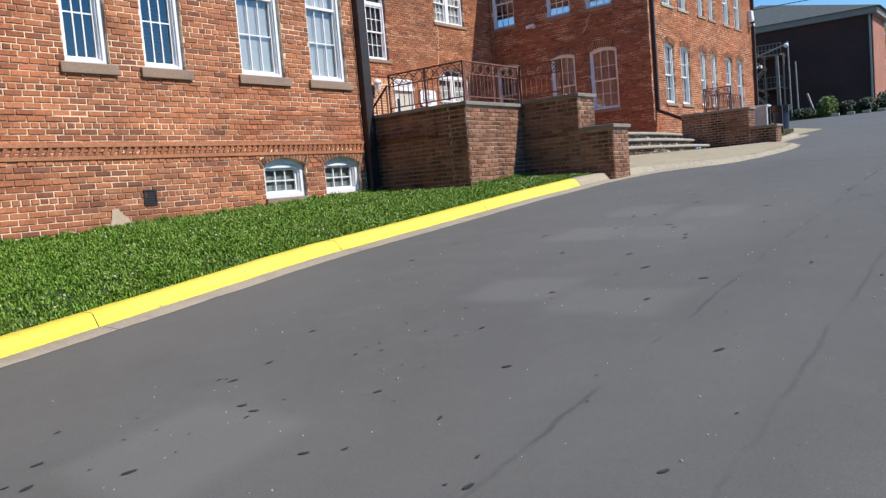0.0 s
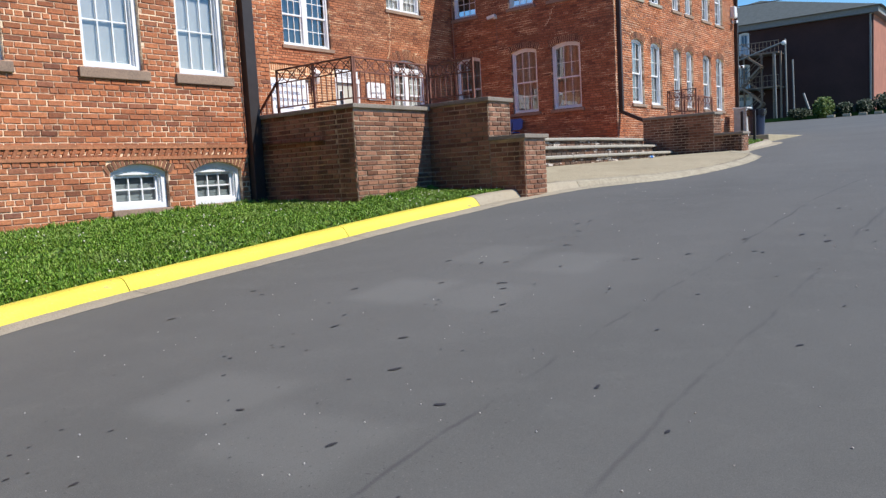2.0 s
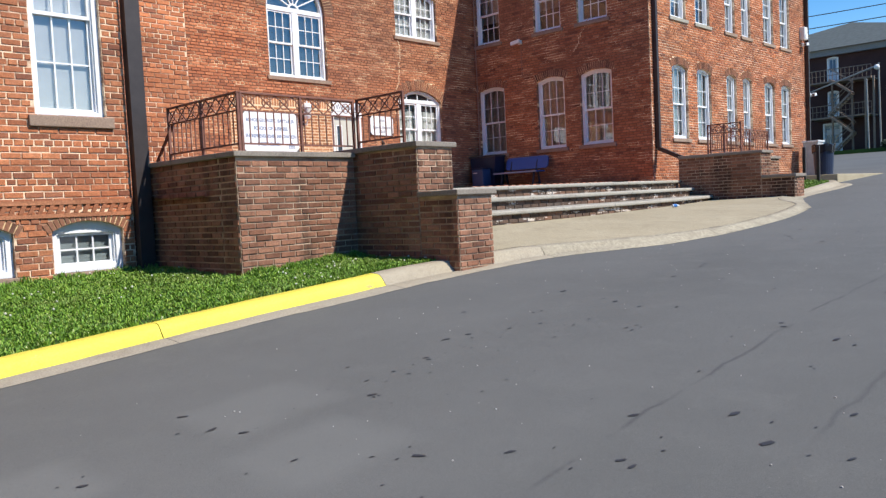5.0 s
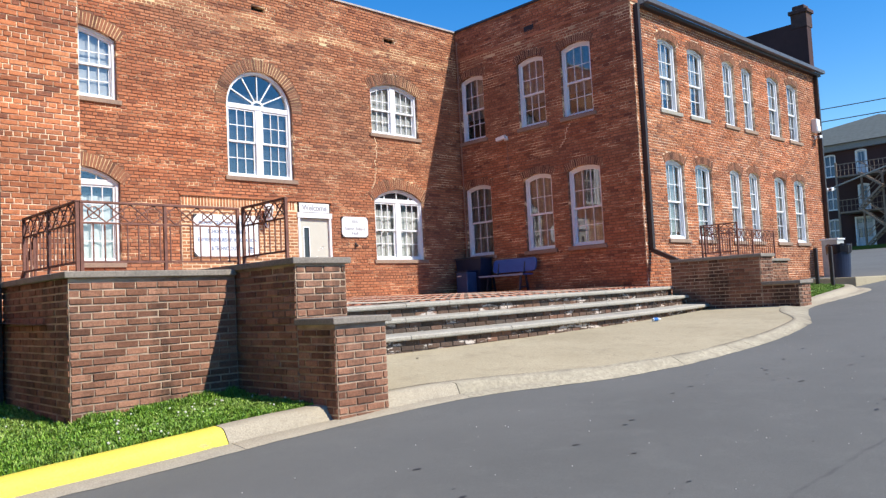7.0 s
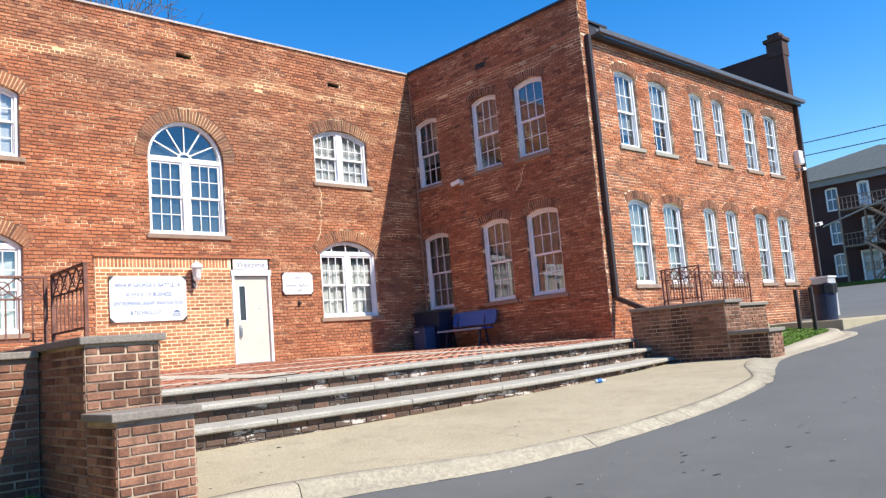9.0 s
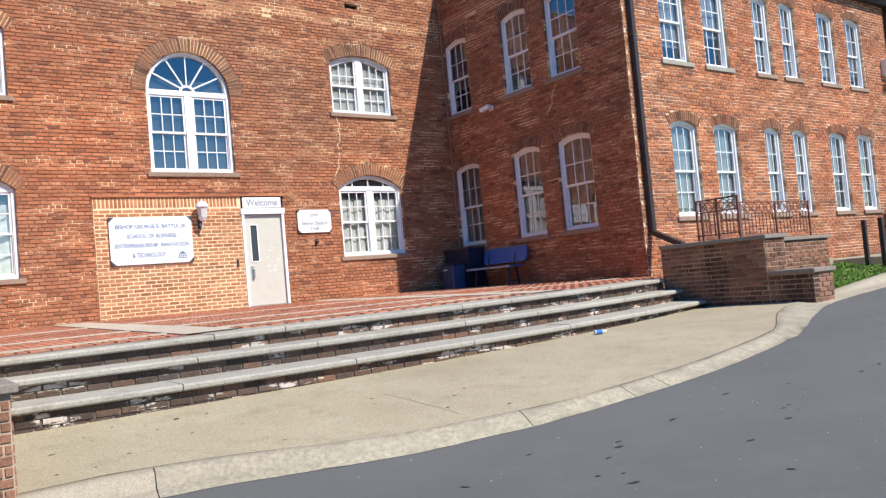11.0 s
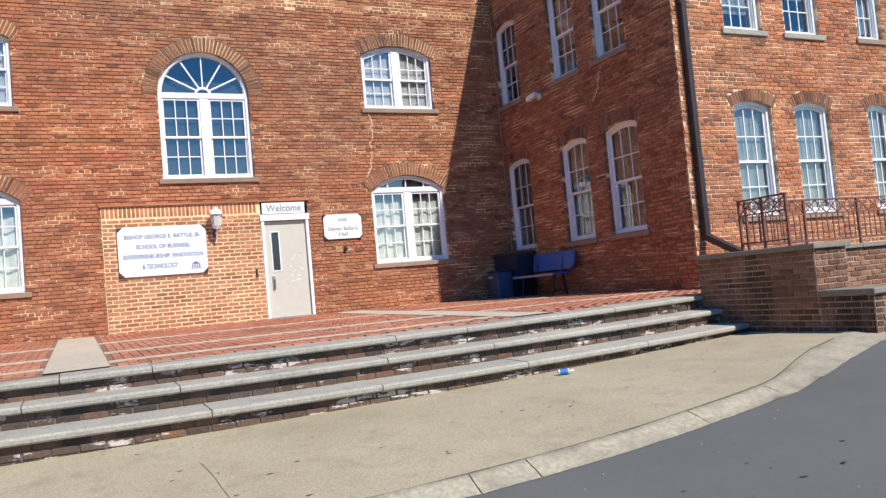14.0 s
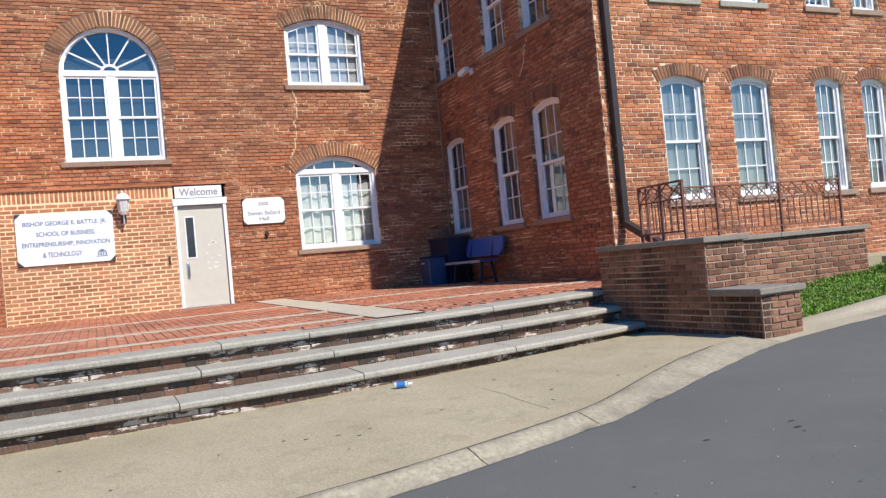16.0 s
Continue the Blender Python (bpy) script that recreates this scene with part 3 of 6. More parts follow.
def lawn(name, y0, y1, xfar, label, blades, seed, flowers=0):
    bm = bmesh.new()
    ny, nx = max(4, int((y1 - y0) / 0.25)), 12
    g = []
    for j in range(ny + 1):
        y = y0 + (y1 - y0) * j / ny
        a, b = back_x(y) + 0.005, xfar(y)
        g.append([bm.verts.new((a + (b - a) * i / nx, y, lawn_z(a + (b - a) * i / nx, y) + 0.012 * noise.noise((i * .7, y * 2, 0)))) for i in range(nx + 1)])
    for j in range(ny):
        for i in range(nx):
            bm.faces.new((g[j][i], g[j][i + 1], g[j + 1][i + 1], g[j + 1][i]))
    ob = tagged(part(name, bm, M_SOIL, None), label, "lawn", kind="structure")
    rng = random.Random(seed)
    V, F = [], []
    for _ in range(blades):
        y = rng.uniform(max(y0, 1.9), y1)
        a, b = back_x(y), xfar(y)
        x = a + (b - a) * rng.random()
        patch = noise.noise((x * 0.9, y * 0.9, 4))
        if patch < -0.25 and rng.random() < 0.6:
            continue
        z = lawn_z(x, y)
        tall = 1.9 if x - b < 0.16 else 1
        tuft = noise.noise((x * 6.5, y * 6.5, 9))
        if tuft < -0.3 and rng.random() < 0.7:
            continue
        h = rng.uniform(0.014, 0.042) * (1.15 + 0.5 * patch + 0.9 * max(-0.5, tuft)) * tall
        ang, lean = rng.uniform(0, 6.283), rng.uniform(0.008, 0.03)
        w = rng.uniform(0.005, 0.0105) if rng.random() < 0.75 else 0.003
        dx, dy = math.cos(ang), math.sin(ang)
        k = len(V)
        V += [(x - dy * w, y + dx * w, z - 0.005), (x + dy * w, y - dx * w, z - 0.005), (x + dx * lean * .4 + dy * w * .8, y + dy * lean * .4 - dx * w * .8, z + h * .65), (x + dx * lean * 1.2, y + dy * lean * 1.2, z + h), (x + dx * lean * .4 - dy * w * .8, y + dy * lean * .4 + dx * w * .8, z + h * .65)]
        F += [(k, k + 1, k + 2, k + 4), (k + 4, k + 2, k + 3)]
    me = bpy.data.meshes.new("grass")
    me.from_pydata(V, [], F)
    me.materials.append(M_GRASS)
    if flowers:
        fm = bmesh.new()
        while flowers:
            y = rng.uniform(2, y1)
            a, b = back_x(y), xfar(y)
            x = a + (b - a) * rng.random()
            if noise.noise((x * 0.8, y * 0.8, 2)) > -0.05:
                bmesh.ops.create_icosphere(fm, subdivisions=1, radius=rng.uniform(0.008, 0.014), matrix=Matrix.Translation((x, y, lawn_z(x, y) + rng.uniform(0.03, 0.055))))
                flowers -= 1
        tagged(part("clover_flowers", fm, M_FLOWER, None), "tiny white clover heads in the grass", "flowers", kind="stuff")
    tagged(new("grass", me), "short green clover-mixed grass blades", "grass", kind="stuff")
    return ob


def grass_mat():
    m, n, l, p = mat("grass_blades")
    rnd = n.new("ShaderNodeNewGeometry").outputs["Random Per Island"]
    c = ramp(n, l, rnd, [(0.0, (0.045, 0.11, 0.01)), (0.4, (0.125, 0.26, 0.018)), (0.8, (0.225, 0.395, 0.032)), (0.98, (0.33, 0.41, 0.09)), (1.0, (0.4, 0.45, 0.2))])
    w = ramp(n, l, noise_node(n, l, coords(n, l), 1.1, 4), [(0.5, (0.0,)), (0.75, (0.6,))])
    c = mixc(n, l, w, c, (0.20, 0.26, 0.06))
    l.new(c, p.inputs["Base Color"])
    p.inputs["Roughness"].default_value = 0.6
    return m


M_GRASS = grass_mat()
M_FLOWER = plain("clover_white", (0.62, 0.62, 0.5), 0.8)
lawn("lawn", -11, 12.76, lambda y: X_LEFT if y < 10.98 else -7.81, "green grass strip between kerb and brick building", 260000, 5, 170)
lawn("lawn_far", 24.55, 28.9, lambda y: (-8.04 if y < 27.9 else -8.28), "small green grass patch behind the kerb", 30000, 6)

# pavement between kerb and steps
STEP_C = 17.5


def arc_x(y, x):
    """The shallow outward bow of the steps."""
    return x - 0.77 * ((y - STEP_C) / 6.46) ** 2


def pave_z(x, y):
    near, far = kerb_top(y), 1.79 + 0.018 * (y - 14)
    a, b = back_x(y), arc_x(y, -7.4)
    s = min(1.1, max(0, (x - a) / (b - a)))
    return near + (far - near) * s


bm = bmesh.new()
g = []
for j in range(61):
    y = 12.9 + (24.6 - 12.9) * j / 60
    a, b = back_x(y) + 0.012, arc_x(y, -7.6)
    g.append([bm.verts.new((a + (b - a) * i / 10, y, pave_z(a + (b - a) * i / 10, y))) for i in range(11)])
for j in range(60):
    for i in range(10):
        bm.faces.new((g[j][i], g[j][i + 1], g[j + 1][i + 1], g[j + 1][i]))
pavement = tagged(part("pavement", bm, M_CONC, None), "pale tan stained concrete pavement before the steps", "pavement", kind="structure")

# ---- terrace and steps ----
NOSE = [(-7.34, 2.03, 0.007), (-7.80, 2.235, 0.0065), (-8.15, 2.425, 0.008)]


def nose_z(k, y):
    return NOSE[k][1] + NOSE[k][2] * (y - 16)


Y0S, Y1S = 13.36, 23.99
steps = thing("steps", "three broad stone steps with brick risers, bowed outward", "steps", kind="structure")
RISER = {}
for k, (xn, zn, sl) in enumerate(NOSE):
    deep = (NOSE[k + 1][0] - xn if k < 2 else -0.42) - 0.09
    cuts = [Y0S, 15.0 + 0.3 * k, 16.8 - .2 * k, 18.4 + .25 * k, 20.1 - .15 * k, 21.9 + .1 * k, Y1S]
    for ya, yb in zip(cuts, cuts[1:]):
        bm = bmesh.new()
        rows = []
        n = 8
        for i in range(n + 1):
            y = ya + 0.005 + (yb - ya - 0.01) * i / n
            x, z = arc_x(y, xn), nose_z(k, y)
            tilt = 0.006 * noise.noise((ya, k * 3.1, 0))
            rows.append([bm.verts.new(v) for v in ((x - 0.0, y, z - 0.065), (x + 0.012, y, z - 0.05), (x + 0.014, y, z - 0.02), (x - 0.004, y, z + tilt), (x + deep, y, z + 0.012 + tilt), (x + deep, y, z - 0.08))])
        for r, s in zip(rows, rows[1:]):
            for a in range(6):
                bm.faces.new((r[a], r[(a + 1) % 6], s[(a + 1) % 6], s[a]))
        bm.faces.new(rows[0])
        bm.faces.new(rows[-1][::-1])
        part("tread_slab", bm, M_STONE, steps, "worn grey stone tread slab")
    # brick riser below the nosing
    rng = random.Random(40 + k)
    for c in range(3 if k == 0 else 2):
        y = Y0S - rng.random() * 0.2
        while y < Y1S:
            ya, yb = max(Y0S, y + 0.006), min(Y1S, y + 0.2)
            if yb - ya > 0.03:
                key = round(yb - ya, 2)
                if key not in RISER:
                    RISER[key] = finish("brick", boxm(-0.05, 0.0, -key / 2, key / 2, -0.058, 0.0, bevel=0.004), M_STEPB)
                ym = (ya + yb) / 2
                o = new("brick", RISER[key])
                o.parent = steps
                o.matrix_world = pose(arc_x(ym, xn) - 0.06 + rng.uniform(0, 0.007), ym, nose_z(k, y) - 0.068 - c * 0.066, 0, rng.uniform(-2, 2), math.degrees(math.atan2(arc_x(ym - 0.05, xn) - arc_x(ym + 0.05, xn), 0.1)))
            y += 0.212
    n = 40
    ys = [Y0S + (Y1S - Y0S) * i / n for i in range(n + 1)]
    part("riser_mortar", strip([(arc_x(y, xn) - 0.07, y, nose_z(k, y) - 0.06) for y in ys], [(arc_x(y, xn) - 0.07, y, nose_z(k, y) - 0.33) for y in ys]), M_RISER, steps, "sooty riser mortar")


def terrace_z(x, y):
    a = nose_z(2, y) + 0.012
    s = (x - arc_x(y, -8.15)) / (X_MAIN - arc_x(y, -8.15))
    return a + (2.62 - a) * min(1, max(0, s))


bm = bmesh.new()
g = []
for j in range(41):
    y = 10.9 + (25.3 - 10.9) * j / 40
    ye = min(max(y, Y0S), Y1S)
    a = arc_x(ye, -8.15) - 0.30 if 13.0 < y < 24.3 else -8.4
    g.append([bm.verts.new((a + (X_MAIN - 0.1 - a) * i / 10, y, terrace_z(a + (X_MAIN - 0.1 - a) * i / 10, ye) - 0.012)) for i in range(11)])
for j in range(40):
    for i in range(10):
        bm.faces.new((g[j][i], g[j][i + 1], g[j + 1][i + 1], g[j + 1][i]))
terrace = tagged(part("terrace_floor", bm, M_MORTAR_PAVER, None), "terrace floor of red pavers with pale concrete bands", "terrace", kind="structure")

# ---- walls ----
ALONG_Y = lambda x: pose(x, 0, 0, 0, 0, 90)
MAIN_W = [(17.50, 19.30, 5.58, 8.20, 0.90), (21.85, 23.55, 7.07, 8.52, 0.22), (21.83, 23.60, 3.60, 5.56, 0.32), (13.25, 14.95, 7.0, 8.52, 0.22), (13.2, 14.97, 3.55, 5.56, 0.32)]
DOOR = (19.35, 20.35, 2.62, 5.06, 0)
VENTS = [(u - 0.19, u + 0.19, 9.68, 9.82, 0) for u in (14.0, 18.44, 22.6)]
PATCH = (16.31, 19.35, 2.5, 5.06)
SIDE_W = [(a, b, c, d, 0.10) for low, high in (((-16.36, -15.33), (-16.36, -15.42)), ((-14.07, -13.1), (-14.09, -13.15)), ((-12.55, -11.52), (-12.57, -11.6))) for (a, b), (c, d) in ((low, (3.66, 5.76)), (high, (7.10, 9.04)))]
WING_W = [(a, b, c, d, 0.10) for a, b in ((26.42, 27.33), (27.92, 28.82), (29.90, 30.60), (31.10, 31.78), (32.83, 33.68), (34.28, 35.14)) for c, d in ((3.70, 5.76), (7.04, 8.95))]
LEFT_W = [(5.32, 5.94, 3.49, 6.15, 0.09), (6.46, 7.12, 3.49, 6.15, 0.09), (8.14, 9.02, 3.49, 6.15, 0.12), (9.62, 10.48, 3.49, 6.15, 0.12), (8.37, 9.27, 1.54, 2.18, 0.12), (9.71, 10.60, 1.54, 2.18, 0.12)]

w_main = brick_wall("wall_main", ALONG_Y(X_MAIN), Y_LEFT, Y_SIDE, 1.4, 10.5, MAIN_W + [DOOR] + VENTS, M_MORTAR_RED, M_RED, "old red brick courtyard wall with arched windows", seed=11, skip=[PATCH], ring_h=0.30, joint=0.0155, bottom=lambda u: 2.5)
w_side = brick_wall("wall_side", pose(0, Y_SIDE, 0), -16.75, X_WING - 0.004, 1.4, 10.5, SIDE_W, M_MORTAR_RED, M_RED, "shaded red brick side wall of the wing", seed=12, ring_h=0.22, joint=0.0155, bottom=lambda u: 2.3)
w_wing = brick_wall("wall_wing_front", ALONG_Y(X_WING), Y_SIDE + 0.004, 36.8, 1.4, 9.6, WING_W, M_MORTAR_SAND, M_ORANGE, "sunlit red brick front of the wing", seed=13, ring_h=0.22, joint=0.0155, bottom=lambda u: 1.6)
end = new("brick_courses", bricks_mesh("brick_courses", brick_list(Y_SIDE + 0.01, Y_SIDE + 0.35, 9.62, 10.48, [], seed=21), M_RED, seed=21))
end.matrix_world = ALONG_Y(X_WING)
end.parent = w_side
end.matrix_parent_inverse = w_side.matrix_world.inverted()
tagged(end, "weathered brick courses on the parapet end", kind="stuff")
w_left = brick_wall("wall_left_front", ALONG_Y(X_LEFT), -6.0, Y_LEFT, -0.6, 10.5, LEFT_W, M_MORTAR_SAND, M_ORANGE, "orange-red brick building front with pale joints", seed=14, ring_h=0.14, course=0.079, joint=0.0155, length=0.213, bottom=lambda u: 0.4 if u < 3.5 else 1.0, near=(5.2, 10.72, 1.2, 2.24), single=M_ORANGE1)
tagged(part("wall_left_side", boxm(-11.4, X_LEFT - 0.36, Y_LEFT - 0.35, Y_LEFT - 0.004, 1.2, 10.5), M_RED, None), "side wall of the brick building", "wall", kind="structure")
w_bay = brick_wall("wall_bay", ALONG_Y(-11.06), Y_LEFT, 12.28, 1.4, 10.5, [], M_MORTAR_SAND, M_ORANGE, "recessed brick bay beside the downpipe", seed=15)
tagged(part("wall_bay_side", boxm(-16.4, -11.42, 11.93, 12.275, 1.4, 10.5), M_RED, None), "side of the brick bay", "wall", kind="structure")
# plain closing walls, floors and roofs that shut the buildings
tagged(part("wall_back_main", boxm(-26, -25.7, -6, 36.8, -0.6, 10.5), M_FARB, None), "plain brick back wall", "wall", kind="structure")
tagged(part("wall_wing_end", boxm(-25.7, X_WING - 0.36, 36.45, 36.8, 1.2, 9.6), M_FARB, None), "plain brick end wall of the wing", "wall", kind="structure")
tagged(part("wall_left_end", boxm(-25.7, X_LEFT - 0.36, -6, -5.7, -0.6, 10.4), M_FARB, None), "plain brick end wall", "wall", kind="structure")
tagged(part("roof_main", boxm(-25.6, X_MAIN - 0.4, Y_LEFT, 36.4, 10.05, 10.2), M_ROOF, None), "flat roof behind the parapet", "roof", kind="structure")
tagged(part("roof_left", boxm(-25.6, X_LEFT - 0.4, -5.6, Y_LEFT - 0.4, 10.05, 10.2), M_ROOF, None), "flat roof behind the parapet", "roof", kind="structure")
bm = bmesh.new()
prism(bm, [(-25.6, 10.25), (X_WING - 0.36, 9.62), (X_WING - 0.1, 9.62), (X_WING - 0.1, 9.7), (-25.6, 10.5)], Y_SIDE + 0.36, 36.45)
tagged(part("roof_wing", bm, M_ROOF, None), "low sloping wing roof", "roof", kind="structure")
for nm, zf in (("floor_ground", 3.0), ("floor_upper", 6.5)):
    tagged(part(nm, boxm(-25.6, X_MAIN - 0.4, -5.6, 36.4, zf - 0.2, zf), M_DARK, None), "floor inside the building, coloured black like an unlit room", "floor", kind="structure")
    tagged(part(nm + "_wing", boxm(X_MAIN - 0.38, X_WING - 0.4, Y_SIDE + 0.4, 36.4, zf - 0.2, zf), M_DARK, None), "floor inside the wing, coloured black like an unlit room", "floor", kind="structure")
    tagged(part(nm + "_left", boxm(X_MAIN - 0.38, X_LEFT - 0.4, -5.6, Y_LEFT - 0.4, zf - 0.2, zf), M_DARK, None), "floor inside the building, coloured black like an unlit room", "floor", kind="structure")

# ---- windows ----
WIN = [0]


def glass(bm, parent):
    """A pane whose outer side faces the street."""
    me = bpy.data.meshes.new("pane")
    for f in bm.faces:
        f.normal_update()
        if f.normal.y > 0:
            f.normal_flip()
    bm.to_mesh(me)
    bm.free()
    me.materials.append(M_GLASS)
    p = new("pane", me)
    p.parent = parent
    p.visible_shadow = False
    return tagged(p, "reflective window pane")




def sash(name, win, u0, u1, z0, z1, cols, rows, y, rise=0.0, crown=None, rail=0.045, muntin=0.02):
    """One glazed sash: rails and stiles, glazing bars and its pane."""
    bm = bmesh.new()
    ring(bm, outline(u0, u1, z0, z1, rise), outline(u0, u1, z0, z1, rise, rail), y, y + 0.035)
    ia, ib, iz0, iz1 = u0 + rail, u1 - rail, z0 + rail, z1 - rail
    for c in range(1, cols):
        u = ia + (ib - ia) * c / cols
        box(bm, u - muntin / 2, u + muntin / 2, y + 0.006, y + 0.03, iz0 - .01, arc_z(u, u0, u1, z1, rise) - rail + 0.01)
    for r in range(1, rows):
        z = iz0 + (iz1 - rise - iz0) * r / rows if rise else iz0 + (iz1 - iz0) * r / rows
        box(bm, ia - .01, ib + .01, y + 0.007, y + 0.029, z - muntin / 2, z + muntin / 2)
    part(name, bm, M_WHITE, win)
    g = bmesh.new()
    pts = outline(u0, u1, z0, z1, rise, rail * 0.7)
    g.faces.new([g.verts.new((u, y + 0.019, z)) for u, z in pts])
    glass(g, win)


def sill_part(win, u0, u1, z, rec, mtl=None, h=0.1, over=0.1):
    bm = boxm(u0 - over, u1 + over, -0.055, rec + 0.02, z - h, z, bevel=0.012)
    part("window_sill", bm, mtl or M_SILL, win, "weathered stone sill")


def blind(win, u0, u1, z0, z1, y, mtl, name="blind", waves=0):
    bm = bmesh.new()
    if waves:
        n = waves * 6
        xs = [u0 + (u1 - u0) * i / n for i in range(n + 1)]
        ys = [y + 0.025 * math.sin(i * math.pi / 3) for i in range(n + 1)]
        for i in range(n):
            bm.faces.new([bm.verts.new(p) for p in ((xs[i], ys[i], z0), (xs[i + 1], ys[i + 1], z0), (xs[i + 1], ys[i + 1], z1), (xs[i], ys[i], z1))])
        bmesh.ops.remove_doubles(bm, verts=bm.verts, dist=1e-5)
    else:
        k = max(3, int((z1 - z0) / 0.05))
        for i in range(k):
            z = z0 + (z1 - z0) * i / k
            a = [bm.verts.new(p) for p in ((u0, y + 0.014, z), (u1, y + 0.014, z), (u1, y - 0.008, z + 0.053), (u0, y - 0.008, z + 0.053))]
            bm.faces.new(a)
    part(name, bm, mtl, win, "closed blind behind the glass, some tinted as sky reflection" if not waves else "drawn curtain behind the glass")


def window(m, o, style, label, cover=None, rec=0.10, cols=3, rows=2, group="", sill=None):
    WIN[0] += 1
    u0, u1, z0, z1, rise = o
    win = thing(f"window_{WIN[0]}", label, "window", group, "structure", m)
    fr = 0.065 if style != "basement" else 0.075
    bm = bmesh.new()
    ring(bm, outline(u0, u1, z0, z1, rise), outline(u0, u1, z0, z1, rise, fr), rec - 0.03, rec + 0.09)
    ring(bm, outline(u0, u1, z0, z1, rise, fr * .55), outline(u0, u1, z0, z1, rise, fr * 1.25), rec + 0.0, rec + 0.08)
    a, b, c, d = u0 + fr, u1 - fr, z0 + fr, z1 - fr
    if style == "hung":
        mid = (c + d - rise) / 2
        part("window_frame", bm, M_WHITE, win)
        sash("lower_sash", win, a, b, c, mid + 0.02, cols, rows, rec + 0.045)
        sash("upper_sash", win, a, b, mid - 0.02, d, cols, rows, rec + 0.01, rise * 0.85)
    elif style == "basement":
        part("window_frame", bm, M_WHITE, win)
        head = z1 - rise - 0.03
        hb = bmesh.new()
        prism(hb, [(u0 + 0.03, head), (u1 - 0.03, head)] + outline(u0, u1, z0, z1, rise, 0.03)[2:], rec - 0.01, rec + 0.05)
        part("head_board", hb, M_WHITE, win, "white board under the arch")
        sash("sash", win, a + 0.02, b - 0.02, c, head, 3, 2, rec + 0.04, rail=0.04)
    elif style in ("arch", "pair", "transom"):
        cu, spring = (u0 + u1) / 2, z1 - rise
        mull = 0.085
        if style == "pair":
            top = d
        else:
            top = spring - 0.05
            box(bm, u0 + 0.02, u1 - 0.02, rec - 0.015, rec + 0.08, top, spring + 0.06)
        box(bm, cu - mull, cu + mull, rec - 0.015, rec + 0.08, c - 0.02, top + 0.01)
        part("window_frame", bm, M_WHITE, win)
        for p, q in ((a, cu - mull), (cu + mull, b)):
            t = top if style != "pair" else arc_z((p + q) / 2, u0, u1, z1, rise) - fr
            mid = (c + t) / 2
            sash("lower_sash", win, p, q, c, mid + 0.02, 3, 2, rec + 0.045)
            if style == "pair":
                left = p < cu - 0.5
                edge = arc_z(p if left else q, u0, u1, z1, rise) - fr
                inner = arc_z(q if left else p, u0, u1, z1, rise) - fr
                bm2 = bmesh.new()
                zl, zr = (edge, inner) if left else (inner, edge)
                outl = [(p, mid - .02), (q, mid - .02), (q, zr), ((p + q) / 2, (zl + zr) / 2 + 0.025), (p, zl)]
                k = 0.045
                inn = [(p + k, mid - .02 + k), (q - k, mid - .02 + k), (q - k, zr - k), ((p + q) / 2, (zl + zr) / 2 + 0.025 - k), (p + k, zl - k)]
                ring(bm2, outl, inn, rec + 0.01, rec + 0.045)
                for cc in (1, 2):
                    u = p + k + (q - p - 2 * k) * cc / 3
                    box(bm2, u - .01, u + .01, rec + .016, rec + .04, mid, (zl + zr) / 2 - 0.02)
                zz = (mid + min(zl, zr)) / 2
                box(bm2, p + k - .01, q - k + .01, rec + .017, rec + .039, zz - .01, zz + .01)
                part("upper_sash", bm2, M_WHITE, win)
                g = bmesh.new()
                g.faces.new([g.verts.new((u, rec + 0.03, z)) for u, z in inn])
                glass(g, win)
            else:
                sash("upper_sash", win, p, q, mid - 0.02, t, 3, 2, rec + 0.01)
        if style != "pair":
            # head light over the pair: a fan, or four panes under a flat arch
            g = bmesh.new()
            arch = outline(u0, u1, z0, z1, rise, fr * 0.8)[2:]
            pts = [(u, max(z, spring + 0.03)) for u, z in arch]
            g.faces.new([g.verts.new((u, rec + 0.04, z)) for u, z in [(pts[-1][0], spring + 0.03), (pts[0][0], spring + 0.03)] + pts])
            bmesh.ops.remove_doubles(g, verts=g.verts, dist=1e-4)
            glass(g, win)
            bm3 = bmesh.new()
            if style == "arch":
                r = rise
                for i in range(1, 6):
                    an = math.pi * i / 6
                    flat_bar(bm3, (cu + 0.15 * math.cos(an), rec + 0.03, spring + 0.06 + 0.13 * math.sin(an)), (cu + (r - .05) * math.cos(an), rec + 0.03, spring + (r - .05) * math.sin(an)), 0.024, 0.03)
                pin = [(cu + 0.17 * math.cos(math.pi * i / 8), spring + 0.05 + 0.15 * math.sin(math.pi * i / 8)) for i in range(9)]
                pin2 = [(cu + 0.12 * math.cos(math.pi * i / 8), spring + 0.05 + 0.10 * math.sin(math.pi * i / 8)) for i in range(9)]
                for i in range(8):
                    prism(bm3, [pin2[i], pin[i], pin[i + 1], pin2[i + 1]], rec + 0.015, rec + 0.045)
            else:
                for i in (1, 2, 3):
                    u = u0 + (u1 - u0) * i / 4
                    box(bm3, u - .013, u + .013, rec + .015, rec + .045, spring, arc_z(u, u0, u1, z1, rise) - fr + .01)
            part("glazing_bars", bm3, M_WHITE, win)
    sill_part(win, u0, u1, z0, rec, sill, 0.14 if m is ML and style == "hung" else 0.1, over=0.02 if style == "basement" else 0.09)
    for cv in cover or ():
        kind, f0, f1 = cv
        h = z1 - rise * 0.6 - z0
